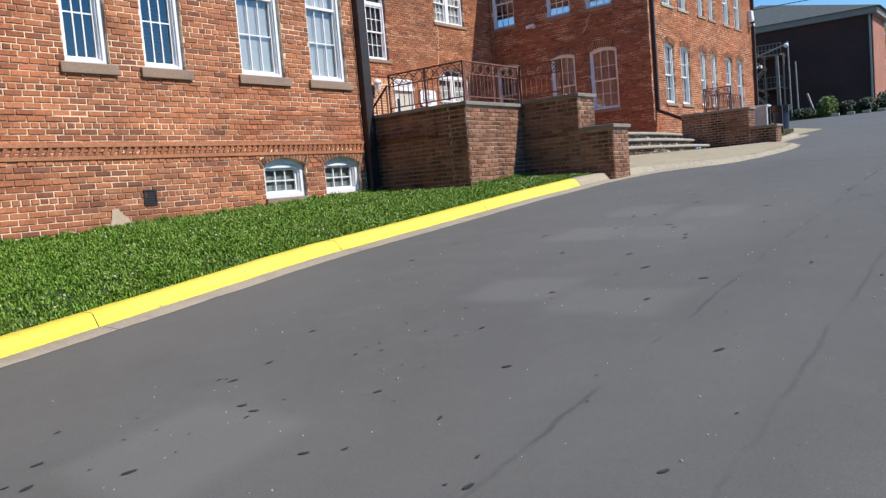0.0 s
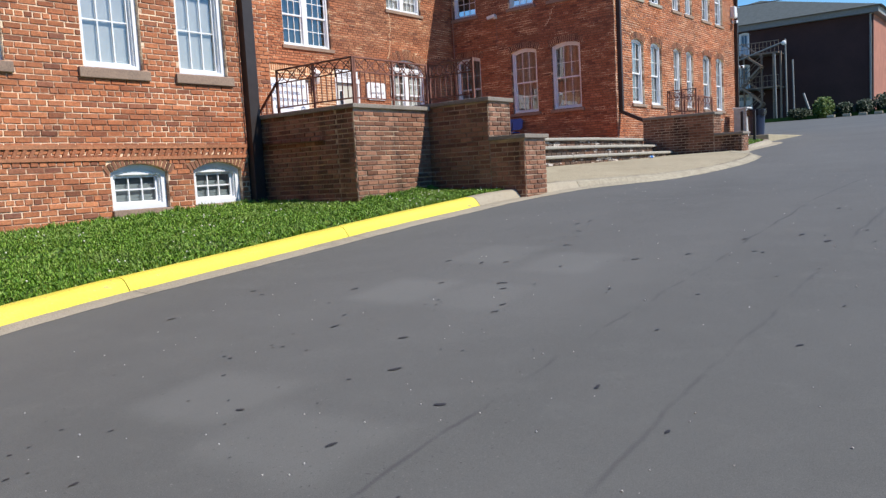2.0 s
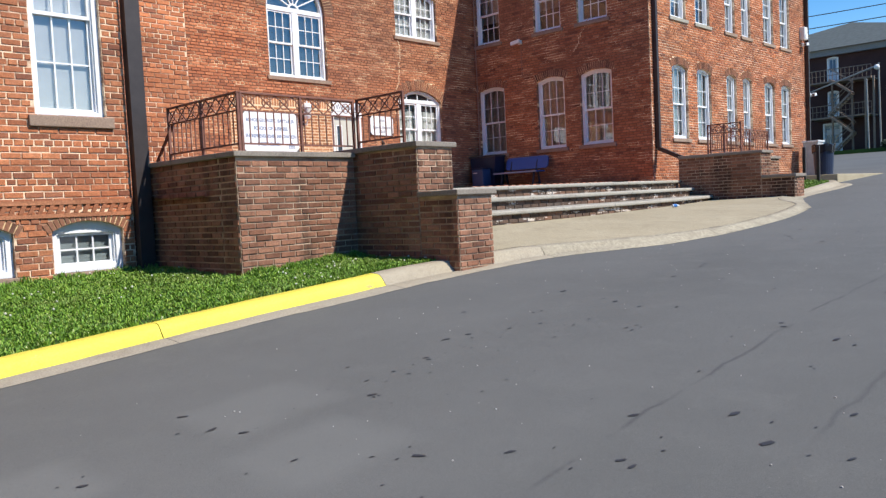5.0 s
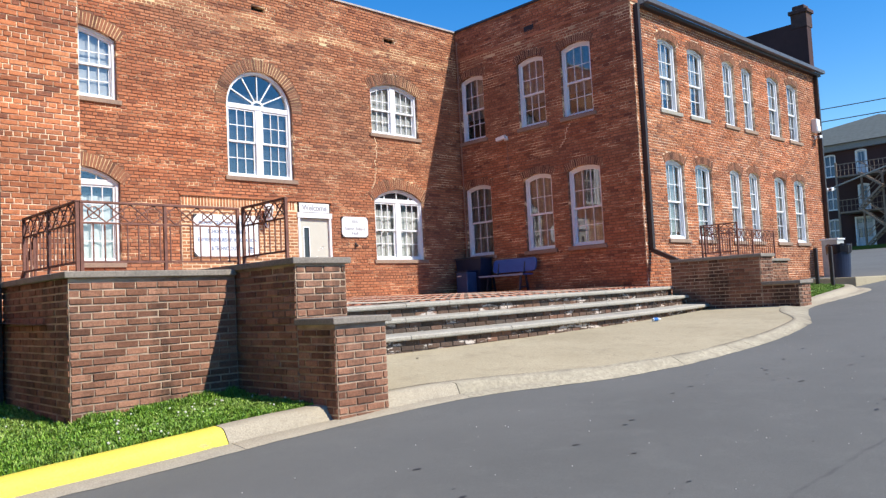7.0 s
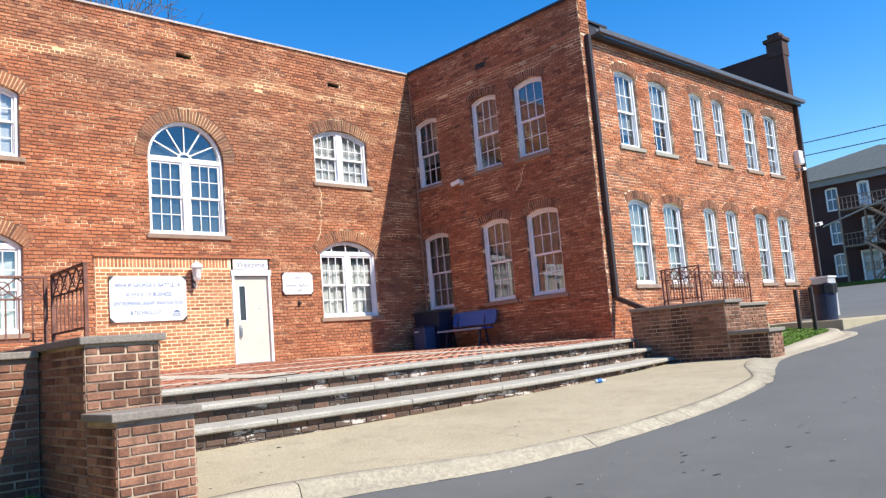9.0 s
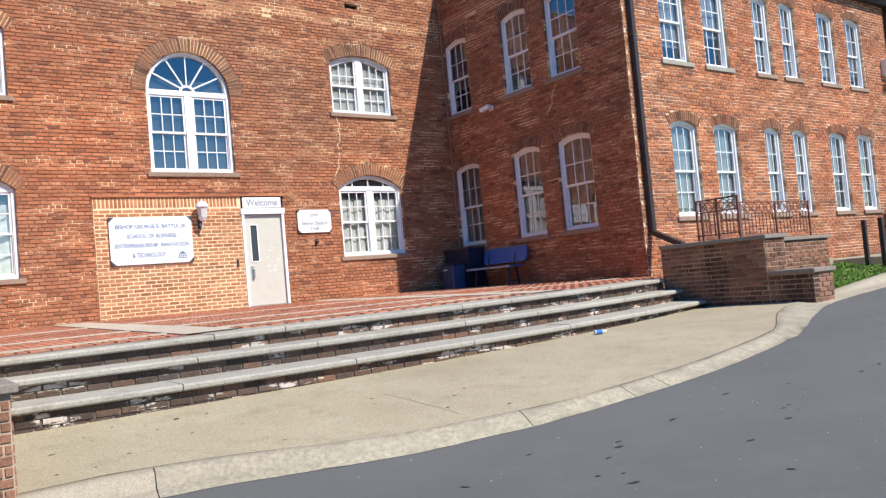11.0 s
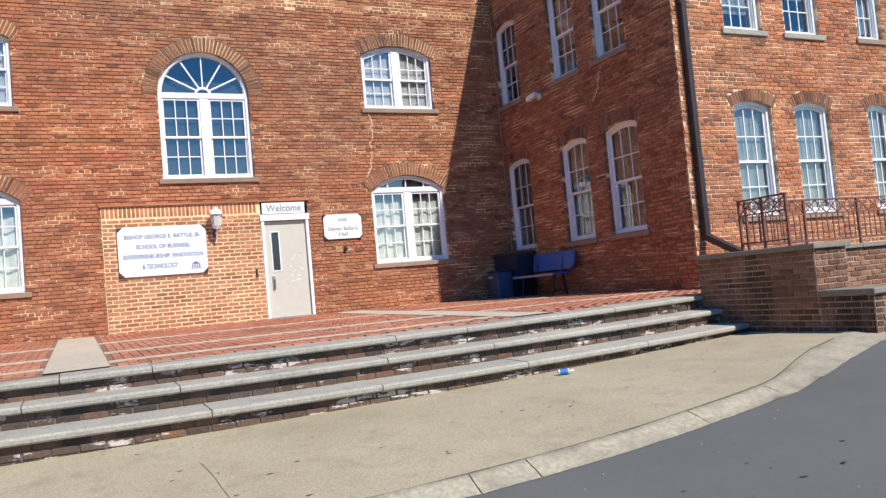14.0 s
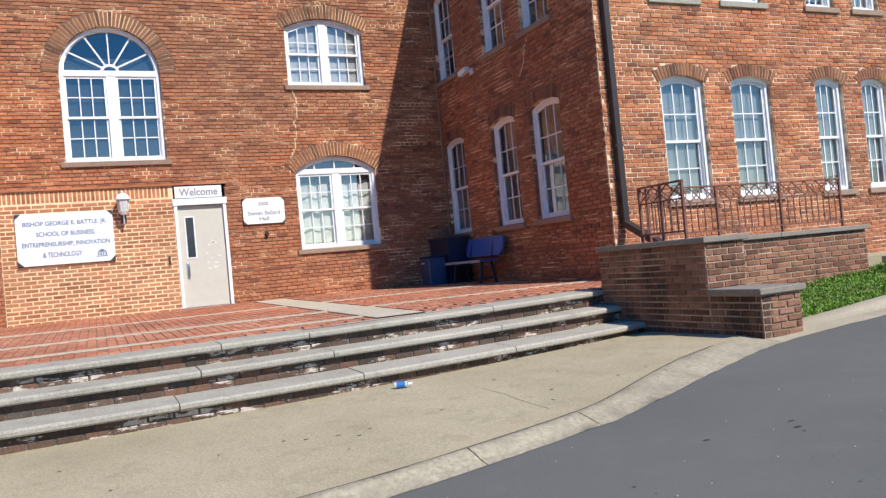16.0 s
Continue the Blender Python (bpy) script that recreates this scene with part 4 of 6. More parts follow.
        blind(win, u0 + 0.04, u1 - 0.04, z0 + h * f0, z0 + h * f1, rec + (0.125 if kind == "curtain" else 0.105), {"blind": M_BLIND, "curtain": M_CURTAIN, "film": M_FILM, "shade": M_SHADE, "dim": M_DIM}[kind], "blind" if kind in ("film", "shade", "dim") else kind, 5 if kind == "curtain" else 0)
    return win


MM, MS, MW, ML = ALONG_Y(X_MAIN), pose(0, Y_SIDE, 0), ALONG_Y(X_WING), ALONG_Y(X_LEFT)
# dim blinds are added to give these panes the reflected sky's blue
for o, s, cv in zip(MAIN_W, ("arch", "pair", "transom", "pair", "transom"), ([("dim", 0.0, 0.98)], [("blind", 0.0, 1)], [("curtain", 0, 0.78), ("dim", 0.78, 1.04)], [("blind", 0.0, 1)], [("curtain", 0, 0.78), ("dim", 0.78, 1.04)])):
    window(MM, o, s, {"arch": "white round-arched window with a fan light", "pair": "white double sash window under a flat arch", "transom": "white double sash window with an arched transom"}[s], cv)
for i, o in enumerate(SIDE_W):
    window(MS, o, "hung", "white sash window with curtains in a shaded wall", [("curtain", 0.0 if i % 2 == 0 else 0.35, 1)], group="side wall windows")
for i, o in enumerate(WING_W):
    window(MW, o, "hung", "narrow white sash window in sunlit brick", [("shade", (0.1, 0.2, 0.06, 0.4, 0.14)[i % 5], 1)], group="wing front windows", sill=M_STONE if i in (1, 3) else None)
for i, o in enumerate(LEFT_W):
    if i < 4:
        window(ML, o, "hung", "tall white sash window with drawn blinds" if i > 1 else "narrow white sash window with dark blue glass", [("blind", 0, 1)] if i > 1 else None, group="street front windows", rec=0.09)
    else:
        window(ML, o, "basement", "small white basement window under a brick arch", [("film", 0, 1)], rec=0.1)

# ---- string course and small fittings on the street front ----
bm = bmesh.new()
box(bm, -6.0, Y_LEFT, -0.035, 0.004, 2.395, 2.45)
box(bm, -6.0, Y_LEFT, -0.028, 0.004, 2.235, 2.285)
course = tagged(part("string_course", bm, M_RED, None), "projecting brick string course with dentils", "string course", kind="structure")
course.matrix_world = ML
tooth = bpy.data.meshes.new("dentil")
tb = bmesh.new()
prism(tb, [(0, 0), (0.052, 0), (0.1, 0.1), (0.048, 0.1)], -0.03, 0.003)
tb.to_mesh(tooth)
tb.free()
tooth.materials.append(M_RED)
u = Y_LEFT - 0.12
while u > 3.5:
    d = new("dentil", tooth)
    d.parent = course
    d.location = (u, 0, 2.29)
    u -= 0.108

vent = thing("wall_vent", "small square dark metal vent in the brick wall", "vent", m=ML)
part("vent_frame", ring(bmesh.new(), outline(6.2, 6.4, 1.58, 1.80, 0), outline(6.2, 6.4, 1.58, 1.80, 0, 0.022), -0.025, 0.01), M_PIPE, vent)
part("vent_backing", boxm(6.21, 6.39, -0.012, 0.0, 1.59, 1.79), M_DARK, vent)
for i in range(5):
    part("slat", boxm(6.222, 6.378, -0.02, -0.012, 1.61 + i * 0.036, 1.625 + i * 0.036), M_PIPE, vent)
bm = bmesh.new()
pts = [(5.62, 1.12), (6.1, 1.16), (6.08, 1.3), (5.98, 1.36), (5.93, 1.44), (5.84, 1.5), (5.8, 1.57), (5.71, 1.56), (5.69, 1.42), (5.63, 1.3)]
prism(bm, pts, -0.022, 0.0)
pt = tagged(part("render_patch", bm, M_PATCHR, None), "tan cement repair patch low on the brick wall", "wall patch", kind="structure")
pt.matrix_world = ML
ft = tagged(part("foundation_ledge", boxm(-6, 4.6, -0.06, 0.0, 0.2, 1.16, bevel=0.015), M_STONE, None), "pale stone foundation ledge", "ledge", kind="structure")
ft.matrix_world = ML

# ---- courtyard wall: door, patch, signs, lamp, vents ----
patch = part("wall_door_patch", boxm(PATCH[0], PATCH[1], 0.0, 0.02, PATCH[2], PATCH[3] - 0.005), M_MORTAR_BUFF, None)
tagged(patch, "newer buff-jointed brick infill beside the door", "wall", kind="structure")
patch.matrix_world = MM @ pose(0, -0.006, 0)
prow = brick_list(PATCH[0], PATCH[1], PATCH[2], 4.82, [], seed=21, header_every=0, joint=0.02, course=0.077)
pb = new("brick_courses", bricks_mesh("brick_courses", prow, M_BUFF, proud=0.006, seed=22))
pb.parent = patch
tagged(pb, "orange-buff bricks with wide pale joints", kind="stuff")
V = [(PATCH[0] + 0.01 + i * 0.078, PATCH[0] + 0.068 + i * 0.078, 4.84, 5.045) for i in range(38)]
sb = new("soldier_course", bricks_mesh("soldier_course", V, M_BUFF, proud=0.006, seed=23))
sb.parent = patch
tagged(sb, "row of upright bricks over the infill", kind="stuff")
# ledge added only to throw the dark shadow line above the infill
lin = part("lintel_shadow_ledge", boxm(PATCH[0] - 0.03, DOOR[1] + 0.04, -0.05, 0.01, 5.06, 5.10), M_RED, None, "")
tagged(lin, "thin brick ledge added to cast the shadow line over the door", "ledge", kind="structure")
lin.matrix_world = MM

door = thing("door_1", "beige metal door with a narrow glass light, closed", "door", kind="structure", m=MM)
bm = bmesh.new()
ring(bm, outline(19.35, 20.35, 2.62, 4.74, 0), outline(19.41, 20.29, 2.55, 4.66, 0), -0.03, 0.1)
part("door_frame", bm, M_WHITE, door, "white painted door frame")
part("door_head", boxm(19.33, 20.37, -0.045, 0.1, 4.66, 4.79), M_WHITE, door, "white painted door head")
leaf = part("door_leaf", ring(bmesh.new(), outline(19.415, 20.285, 2.64, 4.655, 0), outline(19.545, 19.70, 3.62, 4.42, 0), 0.035, 0.08), M_DOOR, door, "beige painted metal door leaf")
g = bmesh.new()
box(g, 19.54, 19.705, 0.05, 0.06, 3.615, 4.425)
part("door_light", g, plain("dark_glass", (0.03, 0.035, 0.045), 0.08), leaf, "narrow dark glass light")
bm = bmesh.new()
ring(bm, outline(19.525, 19.72, 3.60, 4.44, 0), outline(19.525, 19.72, 3.60, 4.44, 0, 0.024), 0.026, 0.04)
part("light_frame", bm, M_WHITE, leaf, "pale frame of the glass light")
M_STEEL = plain("brushed_steel", (0.5, 0.5, 0.5), 0.35, 0.9, vary=0.1)
bm = bmesh.new()
box(bm, 19.50, 19.56, 0.022, 0.036, 3.22, 3.52, bevel=0.004)
bar(bm, (19.545, -0.03, 3.26), (19.545, -0.03, 3.44), 0.011)
bar(bm, (19.545, -0.03, 3.26), (19.545, 0.03, 3.26), 0.009)
bar(bm, (19.545, -0.03, 3.44), (19.545, 0.03, 3.44), 0.009)
part("door_handle", bm, M_STEEL, leaf, "steel pull handle with plate")
part("threshold", boxm(19.36, 20.34, -0.04, 0.1, 2.60, 2.635), M_STEEL, door, "metal threshold")
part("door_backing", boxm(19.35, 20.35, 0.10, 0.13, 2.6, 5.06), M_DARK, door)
M_SCUFF = plain("pale_scuffs", (0.72, 0.70, 0.62), 0.7)
bm = bmesh.new()
rs = random.Random(3)
for _ in range(16):
    u, z, w, h = rs.uniform(19.82, 20.14), rs.uniform(3.35, 3.95), rs.uniform(0.02, 0.07), rs.uniform(0.012, 0.04)
    box(bm, u, u + w, 0.0335, 0.035, z, z + h)
part("scuff_marks", bm, M_SCUFF, leaf, "pale scraped tape marks")


def text_mesh(body, size, spread=1.0):
    cu = bpy.data.curves.new("lettering", "FONT")
    cu.body, cu.size, cu.align_x, cu.align_y, cu.extrude = body, size, "CENTER", "CENTER", 0.0015
    cu.space_character, cu.offset = spread, 0.0022
    tmp = bpy.data.objects.new("lettering", cu)
    me = bpy.data.meshes.new_from_object(tmp)
    bpy.data.objects.remove(tmp)
    return me


def lettering(body, parent, u, z, y, width, height, material):
    """Raised flat letters on a sign, fitted to a width and height."""
    me = text_mesh(body, 0.1)
    xs = [v.co.x for v in me.vertices]
    ys = [v.co.y for v in me.vertices]
    sx, sy = width / (max(xs) - min(xs)), height / (max(ys) - min(ys))
    cx, cy = (max(xs) + min(xs)) / 2, (max(ys) + min(ys)) / 2
    for v in me.vertices:
        x, yy, zz = v.co
        v.co = (u + (x - cx) * sx, y - zz, z + (yy - cy) * sy)
    me.materials.append(material)
    ob = new("lettering", me)
    ob.parent = parent
    return tagged(ob, "printed lettering")


M_INKB = plain("blue_ink", (0.10, 0.17, 0.30), 0.6)
M_INKG = plain("grey_ink", (0.28, 0.29, 0.32), 0.6)
M_BOARD = plain("white_sign_board", (0.80, 0.81, 0.82), 0.5, vary=0.03)
M_CORNER = plain("dark_corner_metal", (0.05, 0.045, 0.045), 0.5)


def notched(u0, u1, z0, z1, c):
    return [(u0 + c, z0), (u1 - c, z0), (u1, z0 + c), (u1, z1 - c), (u1 - c, z1), (u0 + c, z1), (u0, z1 - c), (u0, z0 + c)]


def board(name, u0, u1, z0, z1, label, corner=0.05):
    sg = thing(name, label, "sign", m=MM)
    part("board", prism(bmesh.new(), notched(u0, u1, z0, z1, corner * 0.5), -0.055, -0.03), M_BOARD, sg)
    part("backing", boxm(u0 + .02, u1 - .02, -0.03, 0.0, z0 + .02, z1 - .02), M_CORNER, sg)
    if corner:
        for a, sa in ((u0, 1), (u1, -1)):
            for b, sb_ in ((z0, 1), (z1, -1)):
                part("corner_clip", prism(bmesh.new(), [(a, b), (a + sa * corner, b), (a, b + sb_ * corner)][::1], -0.058, -0.028), M_CORNER, sg, "dark triangular corner clip")
    return sg


sg = board("school_sign", 16.57, 18.22, 3.685, 4.645, "large white board with blue capital lettering on brick", 0.1)
lettering("BISHOP GEORGE E. BATTLE, JR.", sg, 17.40, 4.44, -0.056, 1.42, 0.105, M_INKB)
lettering("SCHOOL OF BUSINESS,", sg, 17.40, 4.25, -0.056, 1.0, 0.10, M_INKB)
lettering("ENTREPRENEURSHIP, INNOVATION", sg, 17.40, 4.06, -0.056, 1.48, 0.10, M_INKB)
lettering("& TECHNOLOGY", sg, 17.32, 3.87, -0.056, 0.66, 0.095, M_INKB)
bm = bmesh.new()
prism(bm, [(17.9, 3.86), (18.08, 3.86), (17.99, 3.92)], -0.0575, -0.054)
for i in range(4):
    box(bm, 17.91 + i * .045, 17.935 + i * .045, -0.0575, -0.054, 3.80, 3.85)
box(bm, 17.89, 18.09, -0.0575, -0.054, 3.775, 3.79)
part("emblem", bm, M_INKB, sg, "small blue building emblem")
sg = board("hall_sign", 20.67, 21.52, 4.2, 4.73, "white plaque with grey lettering on brick", 0.07)
lettering("Steven Ballard", sg, 21.09, 4.42, -0.056, 0.66, 0.085, M_INKG)
lettering("Hall", sg, 21.09, 4.30, -0.056, 0.2, 0.08, M_INKG)
bm = bmesh.new()
for i in range(5):
    box(bm, 21.0 + i * .04, 21.025 + i * .04, -0.0575, -0.054, 4.60, 4.64)
box(bm, 20.98, 21.2, -0.0575, -0.054, 4.575, 4.59)
part("emblem", bm, M_INKG, sg, "small grey emblem")
sg = board("welcome_sign", 19.38, 20.28, 4.80, 5.03, "white welcome sign over the door", 0.0)
lettering("Welcome", sg, 19.83, 4.915, -0.056, 0.74, 0.15, M_INKG)
sg2 = thing("spigot", "small dark bell fitting below the plaque", "wall fitting", m=MM)
part("fitting_plate", boxm(21.09, 21.15, -0.02, 0.0, 3.93, 4.06, bevel=0.006), M_CORNER, sg2)
part("fitting_body", bar(bmesh.new(), (21.12, -0.02, 4.0), (21.12, -0.09, 3.97), 0.035, 10), M_CORNER, sg2)
bx = thing("door_buzzer", "small dark call box beside the door", "wall fitting", m=MM)
part("box", boxm(19.17, 19.21, -0.045, 0.0, 3.52, 3.68, bevel=0.006), M_CORNER, bx)

lamp = thing("wall_lantern", "white wall lantern with a domed cap and glass cage", "lamp", m=MM @ pose(18.42, -0.2, 4.60))
part("back_plate", boxm(-0.05, 0.05, 0.18, 0.2, -0.22, 0.14, bevel=0.008), M_CORNER, lamp, "dark back plate")
bm = bmesh.new()
bar(bm, (0, 0.19, -0.12), (0, 0.06, -0.24), 0.014)
bar(bm, (0, 0.06, -0.24), (0, 0.0, -0.06), 0.014)
part("arm", bm, M_WHITE, lamp)
bm = bmesh.new()
bmesh.ops.create_cone(bm, cap_ends=True, segments=16, radius1=0.055, radius2=0.095, depth=0.07, matrix=Matrix.Translation((0, 0, -0.04)))
part("base_cup", bm, M_WHITE, lamp)
bm = bmesh.new()
bmesh.ops.create_cone(bm, cap_ends=True, segments=16, radius1=0.075, radius2=0.11, depth=0.22, matrix=Matrix.Translation((0, 0, 0.1)))
pg = part("glass_cage", bm, plain("frosted_glass", (0.6, 0.6, 0.57), 0.2), lamp, "pale glass body")
for i in range(6):
    a = i * math.pi / 3
    part("cage_bar", bar(bmesh.new(), (0.078 * math.cos(a), 0.078 * math.sin(a), -0.01), (0.114 * math.cos(a), 0.114 * math.sin(a), 0.21), 0.007, 5), M_WHITE, lamp)
bm = bmesh.new()
bmesh.ops.create_uvsphere(bm, u_segments=18, v_segments=10, radius=0.135, matrix=Matrix.Translation((0, 0, 0.21)) @ Matrix.Diagonal((1, 1, 0.95, 1)))
bmesh.ops.delete(bm, geom=[v for v in bm.verts if v.co.z < 0.205], context="VERTS")
bmesh.ops.create_uvsphere(bm, u_segments=10, v_segments=6, radius=0.022, matrix=Matrix.Translation((0, 0, 0.355)))
cap = part("cap", bm, M_WHITE, lamp, "white domed cap")
for pl in cap.data.polygons:
    pl.use_smooth = True

for a, b, c, d, _ in VENTS:
    v = thing("attic_vent", "dark rectangular vent high in the brick wall", "vent", "attic vents", m=MM)
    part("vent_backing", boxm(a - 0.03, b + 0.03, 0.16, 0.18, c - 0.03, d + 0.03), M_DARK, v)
    for i in range(3):
        part("slat", boxm(a + 0.002, b - 0.002, 0.1, 0.13, c + 0.02 + i * 0.042, c + 0.028 + i * 0.042), M_DARK, v)
v = thing("attic_vent", "dark rectangular vent high in the shaded wall", "vent", "attic vents", m=MS)
# raised black plate, painted in for the shade of the vent's hollow
part("vent_dark_plate", boxm(-13.75, -13.4, -0.012, 0.0, 9.78, 9.92), M_DARK, v)
cp = tagged(part("coping_main", boxm(Y_LEFT, Y_SIDE - 0.02, -0.05, 0.4, 10.5, 10.545), plain("tan_metal_coping", (0.45, 0.39, 0.34), 0.6, vary=0.3), None), "thin pale metal coping", "coping", kind="structure")
cp.matrix_world = MM
cp = tagged(part("coping_side", boxm(-16.9, X_WING + 0.06, -0.05, 0.4, 10.5, 10.56), M_PIPE, None), "thin dark metal coping", "coping", kind="structure")
cp.matrix_world = MS
tagged(part("parapet_return", boxm(X_WING - 0.36, X_WING + 0.0, Y_SIDE + 0.355, Y_SIDE + 0.36, 9.6, 10.5), M_RED, None), "brick end of the parapet", "wall", kind="structure")
# repointed courses: a strip of pale mortar fills the joints below the vents
for m_, a, b, z in ((MM, Y_LEFT + 0.02, Y_SIDE - 0.03, 9.2), (MS, -16.3, X_WING - 0.03, 9.3)):
    rs = random.Random(12)
    bm = bmesh.new()
    u = a
    while u < b:
        v = min(b, u + rs.uniform(0.25, 0.9))
        box(bm, u, v, -0.006, 0.002, z + 0.0735 * rs.choice((-1, 0, 0, 1)), z + 0.0735 * rs.choice((3, 4, 4, 5)))
        u = v
    rp = tagged(part("repointed_joints", bm, M_POINT, None), "band of yellowish repointed joints in old brick", "mortar repair", kind="structure")
    rp.matrix_world = m_
# corbel courses under the top of the shaded wall
bm = bmesh.new()
box(bm, -16.4, X_WING, -0.022, 0.003, 9.60, 9.66)
cb = tagged(part("corbel_course", bm, M_RED, None), "projecting brick course", "string course", kind="structure")
cb.matrix_world = MS

# eaves, gutter, parapet and chimney of the wing
ev = tagged(part("eaves", boxm(Y_SIDE + 0.38, 36.9, -0.16, 0.02, 9.52, 9.60), M_PIPE, None), "dark boxed eaves", "eaves", kind="structure")
ev.matrix_world = MW
gt = thing("gutter", "dark metal roof gutter along the wing", "gutter", m=MW)
bm = bmesh.new()
prism(bm, [(0, 0), (0, 0.11), (0.02, 0.11), (0.02, 0.02), (0.11, 0.02), (0.12, 0.11), (0.14, 0.11), (0.13, 0.0)], Y_SIDE + 0.36, 36.95)
bm.transform(Matrix(((0, 1, 0, 0), (1, 0, 0, -0.3), (0, 0, 1, 9.6), (0, 0, 0, 1))))
part("trough", bm, plain("grey_gutter_metal", (0.12, 0.12, 0.125), 0.45, 0.3), gt)
vb = thing("roof_vent", "small dark boxed roof vent behind the gutter", "roof vent", m=MW)
part("vent_box", boxm(26.0, 26.7, 0.3, 0.9, 9.68, 10.12, bevel=0.02), M_PIPE, vb)
part("vent_cap", boxm(25.95, 26.75, 0.25, 0.95, 10.12, 10.17), M_PIPE, vb)
# parapet's shaded side is painted in with a near-black colour
tagged(part("wall_far_parapet", boxm(-16.4, X_WING + 0.0, 36.45, 36.82, 9.6, 11.5), M_FARB, None), "raised end parapet of the wing, coloured dark for shade", "wall", kind="structure")
ch = thing("chimney", "brick chimney with a corbelled top at the wing's end", "chimney")
# dark colour holds the shade on the chimney's near side
M_CHIM = plain("shade_dark_chimney_brick", (0.07, 0.038, 0.032), 0.9, vary=0.35, scale=5, grain=20)
part("chimney_shaft", boxm(-10.85, X_WING + 0.02, 36.42, 36.9, 11.3, 11.8), M_CHIM, ch)
part("corbel", boxm(-10.92, X_WING + 0.08, 36.36, 36.96, 11.8, 11.93, bevel=0.02), M_CHIM, ch)
part("flue", boxm(-10.8, X_WING - 0.05, 36.45, 36.85, 11.93, 12.1, bevel=0.03), M_CHIM, ch)



# ---- downpipes, conduit, cameras ----
def downpipe(label, pts, w=0.11, d=0.09, brackets=()):
    t = thing("downpipe", label, "downpipe")
    for a, b in zip(pts, pts[1:]):
        part("pipe", flat_bar(bmesh.new(), a, b, w, d), M_PIPE, t)
    for x, y, z in brackets:
        part("bracket", boxm(x - 0.05, x + 0.06, y - 0.075, y + 0.075, z, z + 0.03), M_PIPE, t)
    return t


downpipe("wide dark downpipe at the building corner", [(-9.9, 10.86, 10.4), (-9.9, 10.86, 1.5)], 0.14, 0.2, [(-9.9, 10.86, 3.2), (-9.9, 10.86, 6.2)])
downpipe("dark downpipe at the wing corner with a kicked foot", [(-10.26, 25.42, 9.55), (-10.26, 25.42, 3.4), (-9.35, 25.42, 2.98)], 0.12, 0.1, [(-10.27, 25.42, 4.6), (-10.27, 25.42, 7.4)])
downpipe("dark downpipe at the far end of the wing", [(-10.24, 36.62, 9.55), (-10.24, 36.62, 2.5)], 0.12, 0.1)
cd = thing("conduit", "thin pale conduit in the courtyard corner", "conduit")
part("pipe", bar(bmesh.new(), (-16.38, 25.2, 10.2), (-16.38, 25.2, 3.4), 0.017), plain("tan_conduit", (0.35, 0.2, 0.13), 0.6), cd)
M_CAMW = plain("white_plastic", (0.75, 0.75, 0.74), 0.4, vary=0.04)


def wall_camera(m, label, drop):
    t = thing("security_camera", label, "camera", "wall cameras", m=m)
    part("mount", boxm(-0.06, 0.06, -0.05, 0.0, -0.06, 0.06, bevel=0.01), M_CAMW, t)
    part("arm", bar(bmesh.new(), (0, -0.04, 0), (-0.02, -0.16, 0.0), 0.02, 8), M_CAMW, t)
    part("housing", flat_bar(bmesh.new(), (0.1, -0.17, 0.02), (-0.2, -0.2, -0.03), 0.1, 0.1), M_CAMW, t)
    part("lens", flat_bar(bmesh.new(), (-0.2, -0.2, -0.03), (-0.215, -0.2015, -0.0325), 0.07, 0.07), M_CORNER, t, "dark lens")
    if drop:
        part("cable", bar(bmesh.new(), (0.02, -0.01, -0.05), (0.02, -0.01, -drop), 0.012), plain("tan_cable", (0.3, 0.15, 0.1), 0.7), t)


wall_camera(MS @ pose(-14.62, 0, 6.93), "white security camera with a cable on shaded brick", 1.0)
wall_camera(MW @ pose(36.35, 0, 7.35), "white security camera at the wing's end", 1.3)
wall_camera(MW @ pose(36.75, -0.1, 5.55), "white twin security camera beside the downpipe", 0)
lb = thing("flood_light", "white boxed flood light near the wing's end", "lamp", m=MW)
part("body", boxm(36.1, 36.42, -0.2, 0.0, 7.5, 7.95, bevel=0.03), M_CAMW, lb)
part("lens", boxm(36.13, 36.39, -0.215, -0.2, 7.53, 7.7), M_BLIND, lb)
# crack line of mended mortar in the shaded wall
bm = bmesh.new()
rs = random.Random(9)
u, z = -12.75, 6.35
for i in range(14):
    u2, z2 = u + rs.choice((0.0, 0.05, 0.06)), z + 0.06
    box(bm, min(u, u2) - 0.008, max(u, u2) + 0.008, -0.0125, -0.002, z, z + 0.012)
    box(bm, u2 - 0.009, u2 + 0.009, -0.0125, -0.002, z, z2)
    u, z = u2, z2
mk = tagged(part("mortar_repair", bm, M_MORTAR_BUFF, None), "stepped pale mortar repair up the brickwork", "mortar repair", kind="structure")
mk.matrix_world = MS
bm = bmesh.new()
u, z = 21.72, 5.2
for i in range(24):
    u2, z2 = u + rs.choice((0.0, 0.04, -0.03, 0.0)), z + 0.0735
    box(bm, min(u, u2) - 0.008, max(u, u2) + 0.008, -0.0125, -0.002, z, z + 0.012)
    box(bm, u2 - 0.009, u2 + 0.009, -0.0125, -0.002, z, z2)
    u, z = u2, z2
mk = tagged(part("mortar_repair", bm, M_MORTAR_BUFF, None), "stepped pale mortar repair up the brickwork", "mortar repair", kind="structure")
mk.matrix_world = MM


